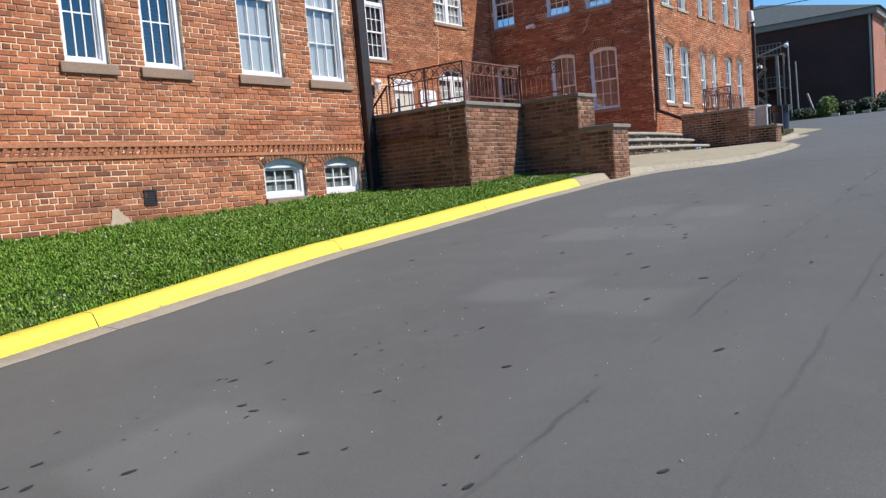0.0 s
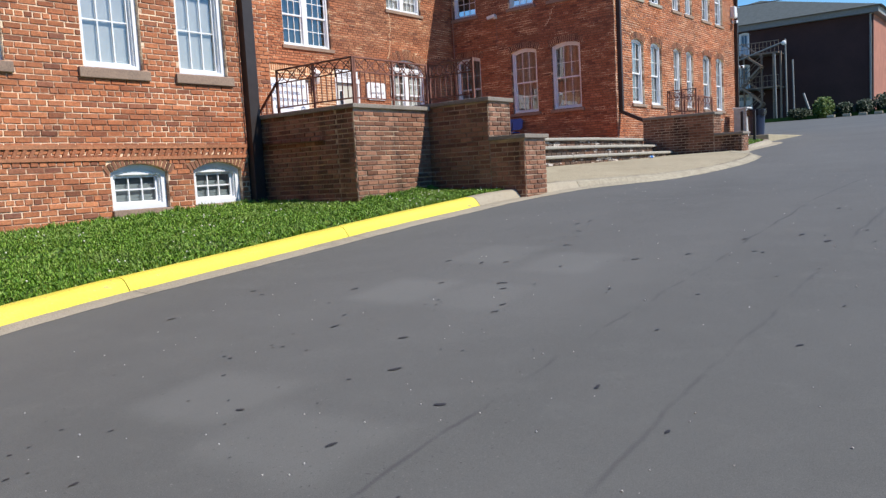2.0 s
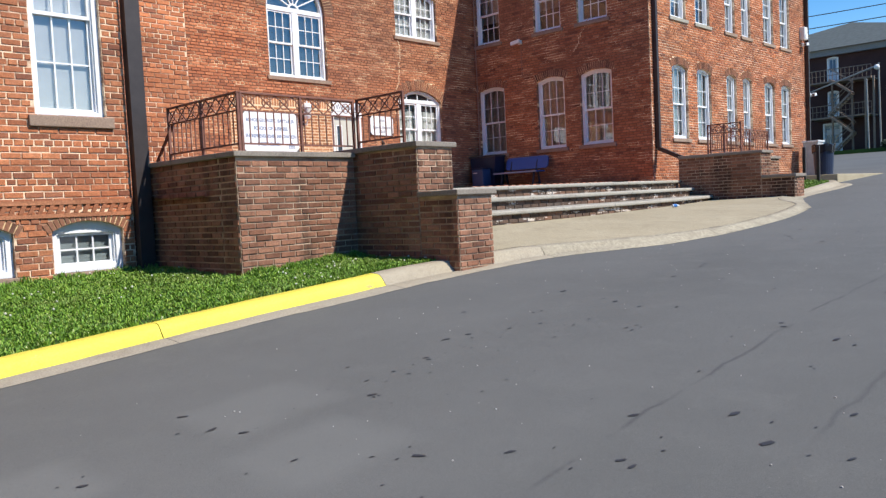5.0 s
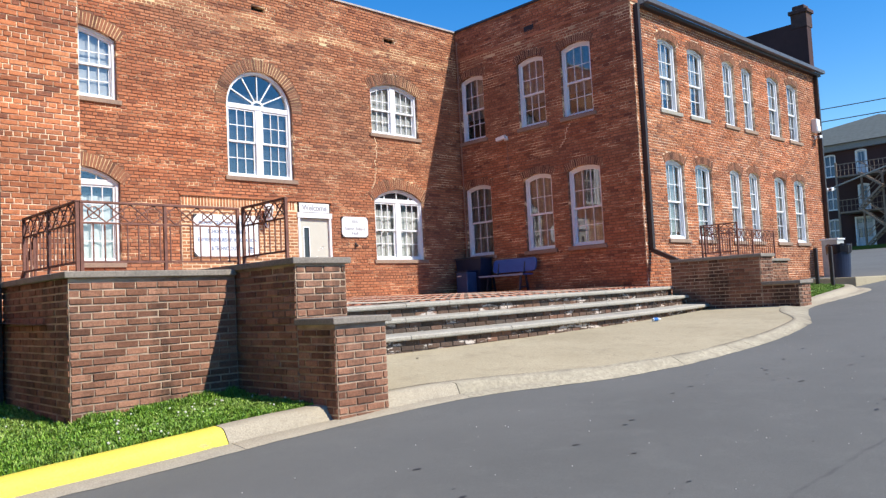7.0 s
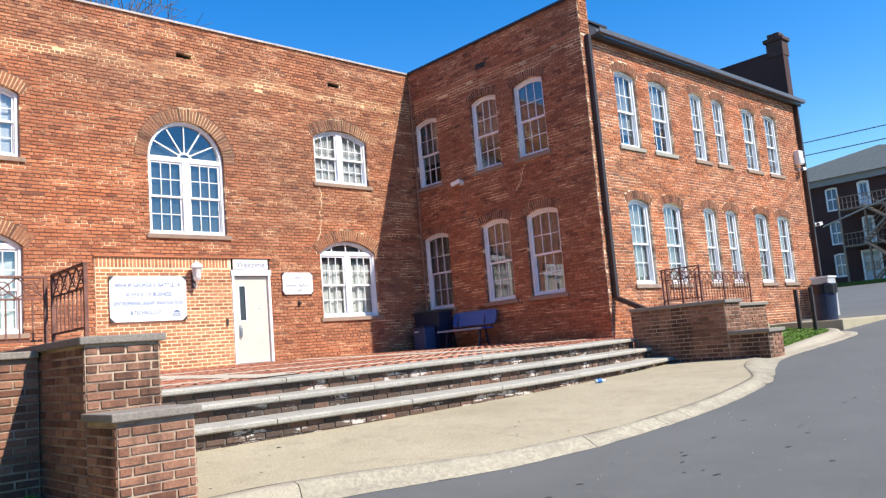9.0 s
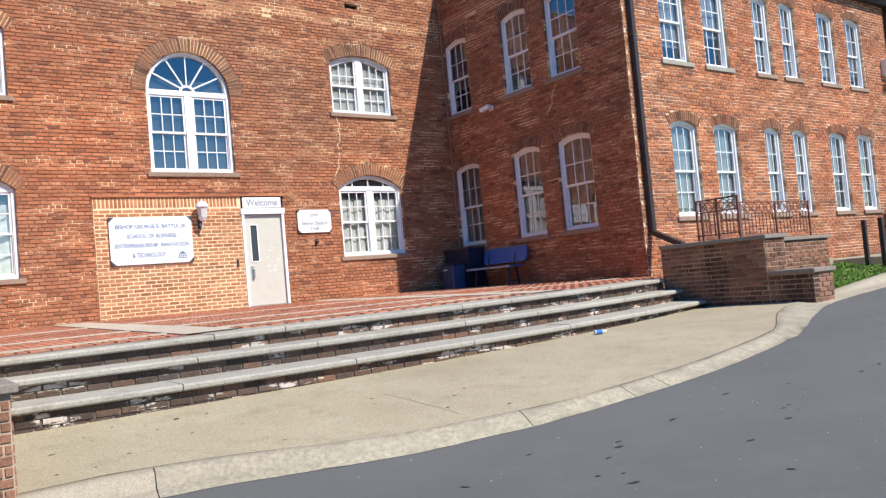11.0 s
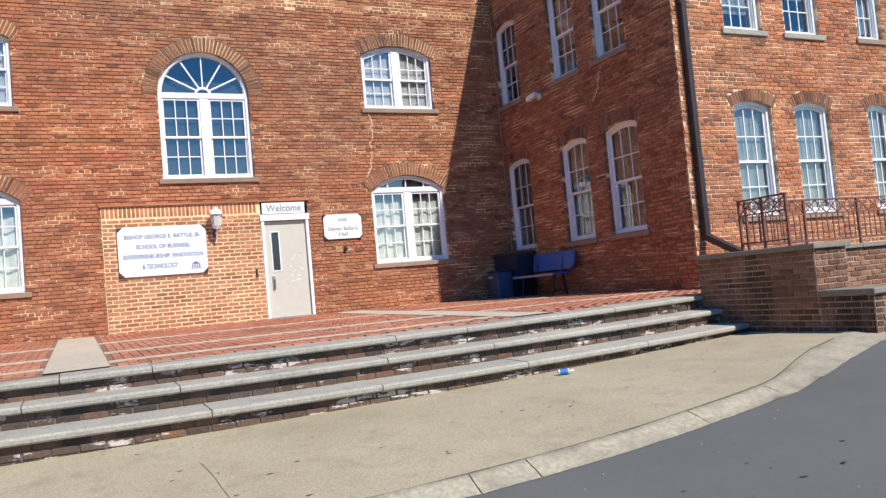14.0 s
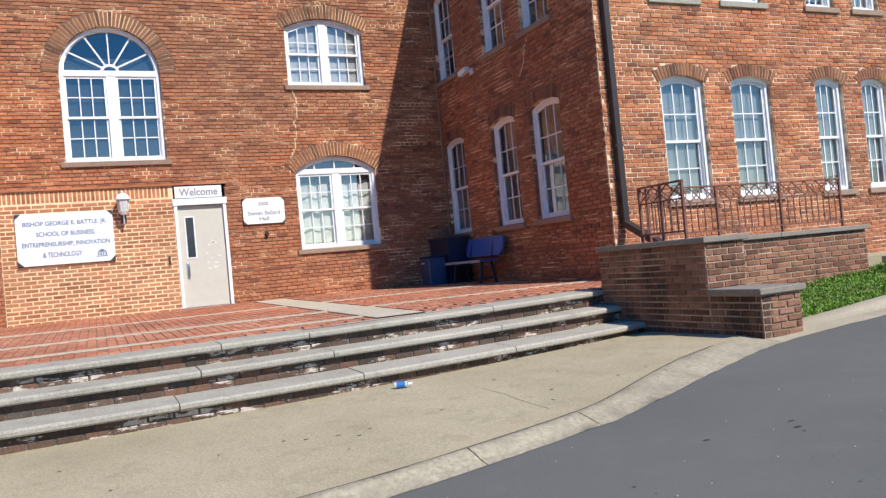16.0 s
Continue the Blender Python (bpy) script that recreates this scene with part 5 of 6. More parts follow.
# ---- platform walls with copings ----
def brick_faces(block, x0, x1, y0, y1, z0, z1, faces, seed, single=False):
    for f in faces:
        if f == "+x":
            m, a, b = ALONG_Y(x1), y0, y1
        elif f == "-y":
            m, a, b = pose(0, y0, 0), x0, x1
        else:
            m, a, b = pose(0, y1, 0, 0, 0, 180), -x1, -x0
        rows = brick_list(a, b, z0, z1, [], seed=seed, header_every=0, joint=0.0165)
        if single and f == "+x":
            single_bricks(block, m, rows, M_BROWN1)
        else:
            ob = new("brick_courses", bricks_mesh("brick_courses", rows, M_BROWN, seed=seed))
            ob.parent = block
            ob.matrix_world = m
            tagged(ob, "brown-red brick courses", kind="stuff")
        seed += 1


def block(name, label, x0, x1, y0, y1, z0, z1, faces, seed, cap=0.065, over=0.05, single=False, cap_ends=(1, 1, 1, 1), splits=1):
    b = tagged(part(name, boxm(x0, x1, y0, y1, z0, z1 + 0.002), M_MORTAR_TAN, None), label, "wall", kind="structure")
    if cap:
        l, r, f, k = (over * c for c in cap_ends)
        n = splits
        for i in range(n):
            if x1 - x0 > y1 - y0:
                xa, xb = x0 - l + (x1 - x0 + l + r) * i / n, x0 - l + (x1 - x0 + l + r) * (i + 1) / n
                bmc = boxm(xa + .002, xb - .002, y0 - f, y1 + k, z1, z1 + cap, bevel=0.01)
            else:
                ya, yb = y0 - f + (y1 - y0 + f + k) * i / n, y0 - f + (y1 - y0 + f + k) * (i + 1) / n
                bmc = boxm(x0 - l, x1 + r, ya + .002, yb - .002, z1, z1 + cap, bevel=0.01)
            part("coping_slab", bmc, M_CAP, b, "weathered stone coping slab")
    brick_faces(b, x0, x1, y0, y1, z0, z1, faces, seed, single)
    return b


block("platform_wall_left", "brown brick platform front wall beside the lawn", -8.15, -7.8, 11.0, 12.76, 1.25, 2.835, ["+x"], 61, single=True, cap_ends=(0, 1, 1, 0))
block("platform_wall_left_side", "shaded brown brick platform side wall", -9.95, -8.15, 11.0, 11.35, 1.3, 2.835, ["-y"], 62, cap_ends=(0, 0, 1, 0))
brick_faces(bpy.data.objects["platform_wall_left_side"], -8.15, -7.8, 11.0, 11.35, 1.3, 2.835, ["-y"], 63)
block("step_pier_left", "brown brick pier wall beside the steps", -9.6, -6.63, 12.78, 13.40, 1.25, 2.885, ["-y", "+x", "+y"], 64, cap_ends=(0, 1, 1, 1), splits=2)
block("step_pier_left_low", "low brown brick pier end beside the steps", -6.626, -6.0, 12.785, 13.395, 1.2, 2.27, ["-y", "+x", "+y"], 67, single=True, cap_ends=(0, 1, 1, 1))
block("step_pier_right", "shaded brown brick pier wall beside the steps", -8.95, -6.95, 23.96, 24.52, 1.6, 2.995, ["-y", "+x"], 71, cap_ends=(0, 1, 1, 1))
block("step_pier_right_low", "low brown brick pier end beside the pavement", -6.946, -6.22, 23.965, 24.50, 1.6, 2.42, ["-y", "+x"], 73, cap_ends=(0, 1, 1, 1))
block("platform_wall_right", "brown brick platform front wall under the railing", -8.4, -8.05, 24.53, 27.9, 1.6, 2.97, ["+x"], 75, cap_ends=(0, 1, 0, 1), splits=2)
tagged(part("platform_fill_right", boxm(-8.95, -8.41, 24.53, 27.85, 1.6, 2.93), M_CONC, None), "concrete platform floor", "platform", kind="structure")
# side steps beyond the platform
sst = thing("side_steps", "small concrete steps beyond the platform", "steps", kind="structure")
for i in range(3):
    part("step", boxm(-9.9, -8.3 + 0.0 * i, 27.92 + i * 0.3, 28.22 + i * 0.3, 1.7, 2.75 - i * 0.18, bevel=0.01), M_CONC, sst)


# ---- railings ----
def railing(label, a, b, z, h, posts, group="platform railings"):
    """Iron railing from a to b: posts, three rails, balusters and a band of crossed bars."""
    a, b = Vector((*a, 0)), Vector((*b, 0))
    d = b - a
    L = d.length
    m = Matrix.Translation((a.x, a.y, z)) @ Matrix.Rotation(math.atan2(d.y, d.x), 4, "Z")
    t = thing("railing", label, "railing", group, m=m)
    for s in posts:
        part("post", boxm(s * L - 0.016, s * L + 0.016, -0.016, 0.016, 0, h), M_IRON, t)
    part("top_rail", boxm(-0.016, L + 0.016, -0.02, 0.02, h - 0.012, h + 0.012, bevel=0.004), M_IRON, t)
    part("middle_rail", boxm(0, L, -0.01, 0.01, h - 0.215, h - 0.198), M_IRON, t)
    part("bottom_rail", boxm(0, L, -0.012, 0.012, 0.085, 0.105), M_IRON, t)
    n = max(2, round(L / 0.115))
    for i in range(1, n):
        u = L * i / n
        part("baluster", boxm(u - 0.006, u + 0.006, -0.006, 0.006, 0.1, h - 0.2), M_IRON, t)
    k = max(1, round(L / 0.23))
    for i in range(k):
        u0, u1 = L * i / k, L * (i + 1) / k
        bm = bmesh.new()
        flat_bar(bm, (u0, 0, h - 0.2), (u1, 0, h - 0.01), 0.012, 0.012)
        flat_bar(bm, (u1, 0, h - 0.2), (u0, 0, h - 0.01), 0.012, 0.012)
        mid, rr = (u0 + u1) / 2, 0.062
        for q in range(10):
            a0, a1 = 2 * math.pi * q / 10, 2 * math.pi * (q + 1) / 10
            flat_bar(bm, (mid + rr * math.cos(a0), 0, h - 0.105 + rr * math.sin(a0)), (mid + rr * math.cos(a1), 0, h - 0.105 + rr * math.sin(a1)), 0.009, 0.009)
        part("cross_brace", bm, M_IRON, t)
    return t


railing("rusty iron railing on the platform side wall", (-9.55, 11.12), (-7.88, 11.12), 2.9, 0.69, (0, 0.5, 1))
railing("rusty iron railing on the platform front", (-7.88, 11.16), (-7.88, 12.86), 2.9, 0.69, (0, 0.5, 1))
railing("rusty iron railing on the pier wall", (-7.86, 12.92), (-6.98, 12.92), 2.95, 0.65, (0, 1))
railing("rusty iron railing along the far platform", (-8.28, 24.3), (-8.28, 27.75), 3.04, 0.69, (0, 0.33, 0.66, 1))
railing("rusty iron railing on the far pier wall", (-8.3, 24.2), (-7.5, 24.2), 3.06, 0.69, (0, 0.5, 1))
sr = thing("stair_railing", "short sloping iron handrail behind the platform", "railing")
bm = bmesh.new()
flat_bar(bm, (-9.75, 11.3, 3.45), (-10.3, 11.3, 2.95), 0.03, 0.03)
part("handrail", bm, M_IRON, sr)
for i in range(4):
    x = -9.78 - i * 0.14
    part("baluster", boxm(x - .01, x + .01, 11.29, 11.31, 2.6, 3.42 - i * .127), M_IRON, sr)

# ---- terrace pavers and bands ----
BAND_Y = [(15.45, 16.05), (20.75, 21.35)]
BAND_X = [(-11.05, -10.92), (-13.6, -13.47), (-9.42, -9.32)]
for ya, yb in BAND_Y:
    bm = bmesh.new()
    n = 8
    rr = []
    for i in range(n + 1):
        x = (arc_x((ya + yb) / 2, -8.15) - 0.44) + (X_MAIN + 0.02 - (arc_x((ya + yb) / 2, -8.15) - 0.44)) * i / n
        rr.append([bm.verts.new((x, y, terrace_z(x, y) + dz)) for y, dz in ((ya, -0.02), (ya, 0.004), (yb, 0.004), (yb, -0.02))])
    for r, s in zip(rr, rr[1:]):
        for q in range(3):
            bm.faces.new((r[q], r[q + 1], s[q + 1], s[q]))
    part("concrete_band", bm, M_BAND, terrace, "pale concrete band across the pavers")
for xa, xb in BAND_X:
    for ya, yb in ((13.4, 15.44), (16.06, 20.74), (21.36, 25.2)):
        if xa > arc_x(ya if abs(ya - 17.5) > abs(yb - 17.5) else yb, -8.15) - 0.45:
            continue
        part("concrete_band", boxm(xa, xb, ya, yb, 0, 0.02), M_BAND, terrace, "pale narrow concrete band")
        o = bpy.context.scene.collection.objects[-1]
        me = o.data
        for v in me.vertices:
            v.co.z += terrace_z(v.co.x, v.co.y) - 0.016

V, F = [], []
singles = []
rng = random.Random(77)
y = 13.42
while y < 25.15:
    j = 0
    x = -8.2 - (0.1 if int(y / 0.104) % 2 else 0.0)
    while x > X_MAIN + 0.1:
        xa, xb, ya, yb = x - 0.2, x - 0.006, y, y + 0.098
        ok = xb < arc_x((ya + yb) / 2, -8.15) - 0.43 and not any(ya < q and yb > p for p, q in BAND_Y) and not any(xa < q and xb > p for p, q in BAND_X)
        if ok and not (y > 23.9 and xb > -8.9):
            z = terrace_z((xa + xb) / 2, y) + rng.uniform(-0.002, 0.002)
            if 16.1 < y < 20.7 and xb > -9.3 and len(singles) < 290:
                singles.append(((xa + xb) / 2, (ya + yb) / 2, z))
            else:
                k = len(V)
                V += [(xa, ya, z - .02), (xb, ya, z - .02), (xb, yb, z - .02), (xa, yb, z - .02), (xa + .003, ya + .003, z), (xb - .003, ya + .003, z), (xb - .003, yb - .003, z), (xa + .003, yb - .003, z)]
                F += [(k + 4, k + 5, k + 6, k + 7), (k, k + 1, k + 5, k + 4), (k + 1, k + 2, k + 6, k + 5), (k + 2, k + 3, k + 7, k + 6), (k + 3, k, k + 4, k + 7)]
        x -= 0.206
    y += 0.104
me = bpy.data.meshes.new("pavers")
me.from_pydata(V, [], F)
me.materials.append(M_PAVER)
pv = new("pavers", me)
pv.parent = terrace
tagged(pv, "red brick pavers in rows", kind="stuff")
me = finish("paver", boxm(-0.097, 0.097, -0.049, 0.049, -0.02, 0.0), M_PAVER1)
for p in singles:
    o = new("paver", me)
    o.parent = terrace
    o.location = p

# ---- bench and bins in the shaded corner ----
M_BLUE = plain("blue_plastic_coating", (0.02, 0.085, 0.36), 0.4, vary=0.1)
M_NAVY = plain("dark_navy_plastic", (0.012, 0.02, 0.05), 0.45, vary=0.15)
FLOOR_C = 2.565
bench = thing("bench", "blue coated metal bench against the shaded wall", "bench", m=pose(-14.5, 24.8, FLOOR_C))
part("seat", boxm(-0.8, 0.8, -0.25, 0.17, 0.44, 0.475, bevel=0.012), M_BLUE, bench)


def rounded(u0, u1, z0, z1, r, n=5):
    """A rectangle with round corners, counter-clockwise."""
    out = []
    for cx, cz, a0 in ((u1 - r, z0 + r, -90), (u1 - r, z1 - r, 0), (u0 + r, z1 - r, 90), (u0 + r, z0 + r, 180)):
        out += [(cx + r * math.cos(radians(a0 + 90 * i / n)), cz + r * math.sin(radians(a0 + 90 * i / n))) for i in range(n + 1)]
    return out


bm = prism(bmesh.new(), rounded(-0.66, 0.86, -0.17, 0.17, 0.09), -0.016, 0.016)
bm.transform(pose(0, 0.24, 0.73, -12))
part("backrest", bm, M_BLUE, bench)
bm = ring(bmesh.new(), rounded(-0.68, 0.88, -0.19, 0.19, 0.11), rounded(-0.66, 0.86, -0.17, 0.17, 0.09), -0.026, 0.02)
bm.transform(pose(0, 0.24, 0.73, -12))
part("back_rim", bm, plain("pale_blue_rim", (0.05, 0.12, 0.36), 0.4), bench, "lighter blue rim of the backrest")
part("seat_rim", boxm(-0.81, 0.81, -0.275, -0.25, 0.43, 0.48, bevel=0.008), plain("grey_blue_rim", (0.25, 0.3, 0.42), 0.4), bench, "pale rounded seat edge")
for s in (-0.6, 0.6):
    part("leg", flat_bar(bmesh.new(), (s, -0.18, 0), (s, -0.1, 0.44), 0.05, 0.04), M_NAVY, bench)
    part("leg", flat_bar(bmesh.new(), (s, 0.18, 0), (s, 0.1, 0.44), 0.05, 0.04), M_NAVY, bench)
    part("back_support", flat_bar(bmesh.new(), (s * 0.8, 0.15, 0.44), (s * 0.8, 0.27, 0.86), 0.04, 0.03), M_NAVY, bench)
    part("stretcher", boxm(s - .02, s + .02, -0.18, 0.18, 0.1, 0.13), M_NAVY, bench)


def tapered(bm, r0, r1, z0, z1, n=24, thick=0.0):
    bmesh.ops.create_cone(bm, cap_ends=True, segments=n, radius1=r0, radius2=r1, depth=z1 - z0, matrix=Matrix.Translation((0, 0, (z0 + z1) / 2)))
    return bm


wb = thing("waste_bin", "blue waste bin with a grey rim band", "bin", m=pose(-15.72, 24.45, FLOOR_C))
part("body", box(bmesh.new(), -0.22, 0.22, -0.2, 0.2, 0, 0.62, bevel=0.03), plain("slate_blue_plastic", (0.03, 0.06, 0.14), 0.45), wb)
part("lid", box(bmesh.new(), -0.235, 0.235, -0.215, 0.215, 0.62, 0.66, bevel=0.012), M_NAVY, wb)
part("handle_band", boxm(-0.16, 0.0, -0.215, -0.2, 0.5, 0.525), M_CAMW, wb, "pale handle strip")
db = thing("storage_bin", "tall black storage bin in the corner", "bin", m=pose(-15.85, 24.9, FLOOR_C))
bm = bmesh.new()
prism(bm, [(-0.42, 0), (0.42, 0), (0.5, 1.0), (-0.5, 1.0)], -0.22, 0.25)
part("body", bm, M_NAVY, db)
part("lid", boxm(-0.53, 0.53, -0.25, 0.28, 1.0, 1.05, bevel=0.015), M_CORNER, db)

# ---- bottle by the steps ----
bt = thing("crushed_bottle", "crushed clear plastic bottle with a blue label", "bottle", m=pose(-7.22, 20.4, pave_z(-7.22, 20.4) + 0.035, 0, 0, 70))
bm = bmesh.new()
bar(bm, (-0.08, 0, 0), (0.04, 0.0, 0), 0.028, 12)
part("body", bm, plain("clear_plastic", (0.55, 0.62, 0.68), 0.15), bt)
part("label", bar(bmesh.new(), (-0.06, 0, 0), (0.02, 0, 0), 0.03, 12), plain("blue_wrap", (0.03, 0.17, 0.5), 0.4), bt, "blue label")
part("bottle_neck", bar(bmesh.new(), (0.05, 0, 0), (0.09, 0, 0), 0.014, 10), M_CAMW, bt, "white neck and cap")

# ---- pavement joints and marks ----
bm = bmesh.new()
for y in (16.6, 20.9):
    xa, xb = back_x(y), arc_x(y, -7.42)
    n = 10
    for i in range(1, 6):
        p, q = xa + (xb - xa) * i / n, xa + (xb - xa) * (i + 1) / n
        w1, w2 = 0.05 * noise.noise((p * 2, y, 0)), 0.05 * noise.noise((q * 2, y, 0))
        bm.faces.new([bm.verts.new(v) for v in ((p, y + w1 - .002, pave_z(p, y) + .003), (q, y + w2 - .002, pave_z(q, y) + .003), (q, y + w2 + .002, pave_z(q, y) + .003), (p, y + w1 + .002, pave_z(p, y) + .003))])
for (xa, ya), (xb, yb) in zip(KBACK, KBACK[1:]):
    if 13.2 < ya < 23.4:
        za, zb = kerb_top(ya) + 0.004, kerb_top(yb) + 0.004
        bm.faces.new([bm.verts.new(v) for v in ((xa - .011, ya, za), (xb - .011, yb, zb), (xb + .004, yb, zb), (xa + .004, ya, za))])
pj = part("pavement_joints", bm, plain("dark_joint_dirt", (0.09, 0.075, 0.055), 0.95), pavement, "thin dark dirt-filled cracks")
bm = bmesh.new()
rs = random.Random(31)
for _ in range(60):
    y = rs.uniform(13.6, 23.6)
    x = back_x(y) + (arc_x(y, -7.4) - back_x(y)) * rs.uniform(0.05, 0.98)
    w, h = rs.uniform(0.008, 0.03), rs.uniform(0.006, 0.016)
    n = 7
    bm.faces.new([bm.verts.new((x + h * math.cos(6.283 * i / n) * rs.uniform(.6, 1.2), y + w * math.sin(6.283 * i / n) * rs.uniform(.6, 1.2), pave_z(x, y) + 0.004)) for i in range(n)])
part("pavement_spots", bm, plain("dark_spots", (0.10, 0.085, 0.065), 0.95), pavement, "small dark gum spots")

# dark drips scattered on the asphalt
bm = bmesh.new()
rs = random.Random(17)
for _ in range(900):
    y = rs.uniform(0.6, 26) if rs.random() < 0.8 else rs.uniform(8, 40)
    x = rs.choice((rs.uniform(-5.2, 1.5), rs.gauss(-2.3, 0.9), rs.gauss(-3.4, 0.3), rs.uniform(-4.6, 6)))
    if x < edge_x(y) + 0.35 or (y > 11 and rs.random() < 0.5):
        continue
    big = rs.random() ** 3
    w, h = 0.009 + 0.034 * big, 0.005 + 0.013 * big
    n, an = 8, rs.gauss(1.1, 0.35)
    c, s = math.cos(an), math.sin(an)
    ring_ = []
    for i in range(n):
        r = rs.uniform(0.65, 1.15)
        p, q = w * r * math.cos(6.283 * i / n), h * r * math.sin(6.283 * i / n)
        ring_.append(bm.verts.new((x + p * c - q * s, y + p * s + q * c, road_z(y + p * s + q * c) + 0.004)))
    bm.faces.new(ring_)
st = part("asphalt_drips", bm, plain("dark_tar_drips", (0.035, 0.035, 0.038), 0.7), None)
tagged(st, "small dark drip stains scattered over the asphalt", "stains", kind="stuff")
bm = bmesh.new()
for _ in range(800):
    y = rs.uniform(0.6, 24)
    x = rs.uniform(-5, 3)
    if x < edge_x(y) + 0.1:
        continue
    r = rs.uniform(0.002, 0.006)
    bmesh.ops.create_icosphere(bm, subdivisions=1, radius=r, matrix=Matrix.Translation((x, y, road_z(y) + r * 0.4)))
tagged(part("grit", bm, plain("pale_grit", (0.45, 0.43, 0.4), 0.9), None), "pale grit scattered on the asphalt", "grit", kind="stuff")

# ---- bin, posts and cabinet at the wing's end ----
slab = tagged(part("bin_pad", boxm(-10.25, -7.1, 29.62, 36.6, 1.8, 2.5, bevel=0.02), M_CONC, None), "concrete pad beside the wing", "pavement", kind="structure")
rbn = thing("trash_can", "black trash can lined with a shiny black bag", "bin", m=pose(-7.6, 30.05, 2.5))
part("body", tapered(bmesh.new(), 0.24, 0.28, 0, 0.83), M_NAVY, rbn)
bm = bmesh.new()
bmesh.ops.create_cone(bm, cap_ends=False, segments=28, radius1=0.295, radius2=0.305, depth=0.22, matrix=Matrix.Translation((0, 0, 0.745)))
for v in bm.verts:
    v.co.x *= 1 + 0.05 * math.sin(9 * math.atan2(v.co.y, v.co.x))
    v.co.z += 0.03 * math.sin(5 * math.atan2(v.co.y, v.co.x))
part("bag_skirt", bm, plain("black_bag", (0.015, 0.015, 0.02), 0.2), rbn, "shiny black bag folded over the rim")
part("rim", tapered(bmesh.new(), 0.30, 0.30, 0.82, 0.86), M_NAVY, rbn)
for x, y in ((-7.56, 28.4), (-7.1, 28.1)):
    ps = thing("post", "slim dark wooden marker post in the grass", "post", "marker posts", m=pose(x, y, 2.28))
    part("stake", box(bmesh.new(), -0.04, 0.04, -0.04, 0.04, 0, 0.97, bevel=0.01), M_PIPE, ps)
cab = thing("utility_cabinet", "grey metal utility cabinet beside the wing", "cabinet", m=pose(-9.75, 35.6, 2.5))
part("body", box(bmesh.new(), -0.25, 0.25, -0.3, 0.3, 0, 1.25, bevel=0.02), plain("grey_cabinet", (0.42, 0.42, 0.4), 0.5), cab)
part("cap", boxm(-0.28, 0.28, -0.33, 0.33, 1.25, 1.3), M_CAMW, cab)
part("latch", boxm(0.25, 0.27, -0.05, -0.01, 0.6, 0.72), M_CORNER, cab)

# ---- far building up the hill ----
YF, XF0, XF1, ZF0, ZF1 = 82.0, -37.4, -12.6, 4.4, 13.75
far = thing("brick_hall", "three-storey brick hall, front coloured dark for shade, with a hipped grey roof", "building")
FAR_W = [(-26.8 - 3.6 * i, -25.75 - 3.6 * i, z, z + 2.05, 0.1) for i in range(3) for z in (5.75, 8.55, 11.5)]
FAR_D = [(-24.1, -23.15, 11.35, 13.75 - 0.1, 0.1), (-24.1, -23.15, 8.3, 10.65, 0.1), (-24.55, -22.95, 5.0, 7.8, 0)]
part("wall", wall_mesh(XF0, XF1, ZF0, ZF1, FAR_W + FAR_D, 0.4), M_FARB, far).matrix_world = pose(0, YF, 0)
# paler copy of the hall's brick, with the sunlight painted into it
part("side_wall", boxm(XF1 - 0.4, XF1, YF + 0.41, YF + 7, ZF0, ZF1), plain("sun_pale_far_brick", (0.36, 0.15, 0.10), 0.9, vary=0.2, scale=1, grain=12), far, "brick side wall coloured pale for sunlight")
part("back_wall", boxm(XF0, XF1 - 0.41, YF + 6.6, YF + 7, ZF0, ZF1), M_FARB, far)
part("cornice", boxm(XF0 - 0.3, XF1 + 0.5, YF - 0.5, YF + 7.5, ZF1, ZF1 + 0.55), plain("grey_cornice", (0.22, 0.22, 0.21), 0.6), far, "pale grey cornice")
bm = bmesh.new()
e = [(XF0 - 0.6, YF - 0.8, ZF1 + 0.55), (XF1 + 0.8, YF - 0.8, ZF1 + 0.55), (XF1 + 0.8, YF + 7.8, ZF1 + 0.55), (XF0 - 0.6, YF + 7.8, ZF1 + 0.55), (-23.9, YF + 4.2, ZF1 + 3.35), (-23.1, YF + 3.8, ZF1 + 3.35)]
vs = [bm.verts.new(p) for p in e]
for f in ((0, 1, 5, 4), (1, 2, 5), (2, 3, 4, 5), (3, 0, 4), (3, 2, 1, 0)):
    bm.faces.new([vs[i] for i in f])
roof = part("roof", bm, M_ROOF, far, "grey-green shingle hipped roof")
part("roof_monitor", boxm(-18.0, -14.2, YF + 1.5, YF + 5, ZF1 + 0.6, ZF1 + 1.25), plain("dark_blue_panel", (0.03, 0.045, 0.08), 0.4), far, "dark flat roof panel block")
M_FARGLASS = plain("far_glass", (0.09, 0.15, 0.22), 0.1)
for o in FAR_W:
    bm = ring(bmesh.new(), outline(*o), outline(*o, 0.13), 0.05, 0.2)
    cu, cz = (o[0] + o[1]) / 2, (o[2] + o[3]) / 2
    box(bm, o[0] + .1, o[1] - .1, 0.08, 0.18, cz - 0.05, cz + 0.05)
    box(bm, cu - 0.03, cu + 0.03, 0.1, 0.17, o[2] + .1, o[3] - .1)
    w = part("window", bm, M_WHITE, far, "white sash window")
    w.matrix_world = pose(0, YF, 0)
    g = bmesh.new()
    box(g, o[0] + .1, o[1] - .1, 0.19, 0.21, o[2] + .1, o[3] - .1)
    p = part("pane", g, M_FARGLASS, w)
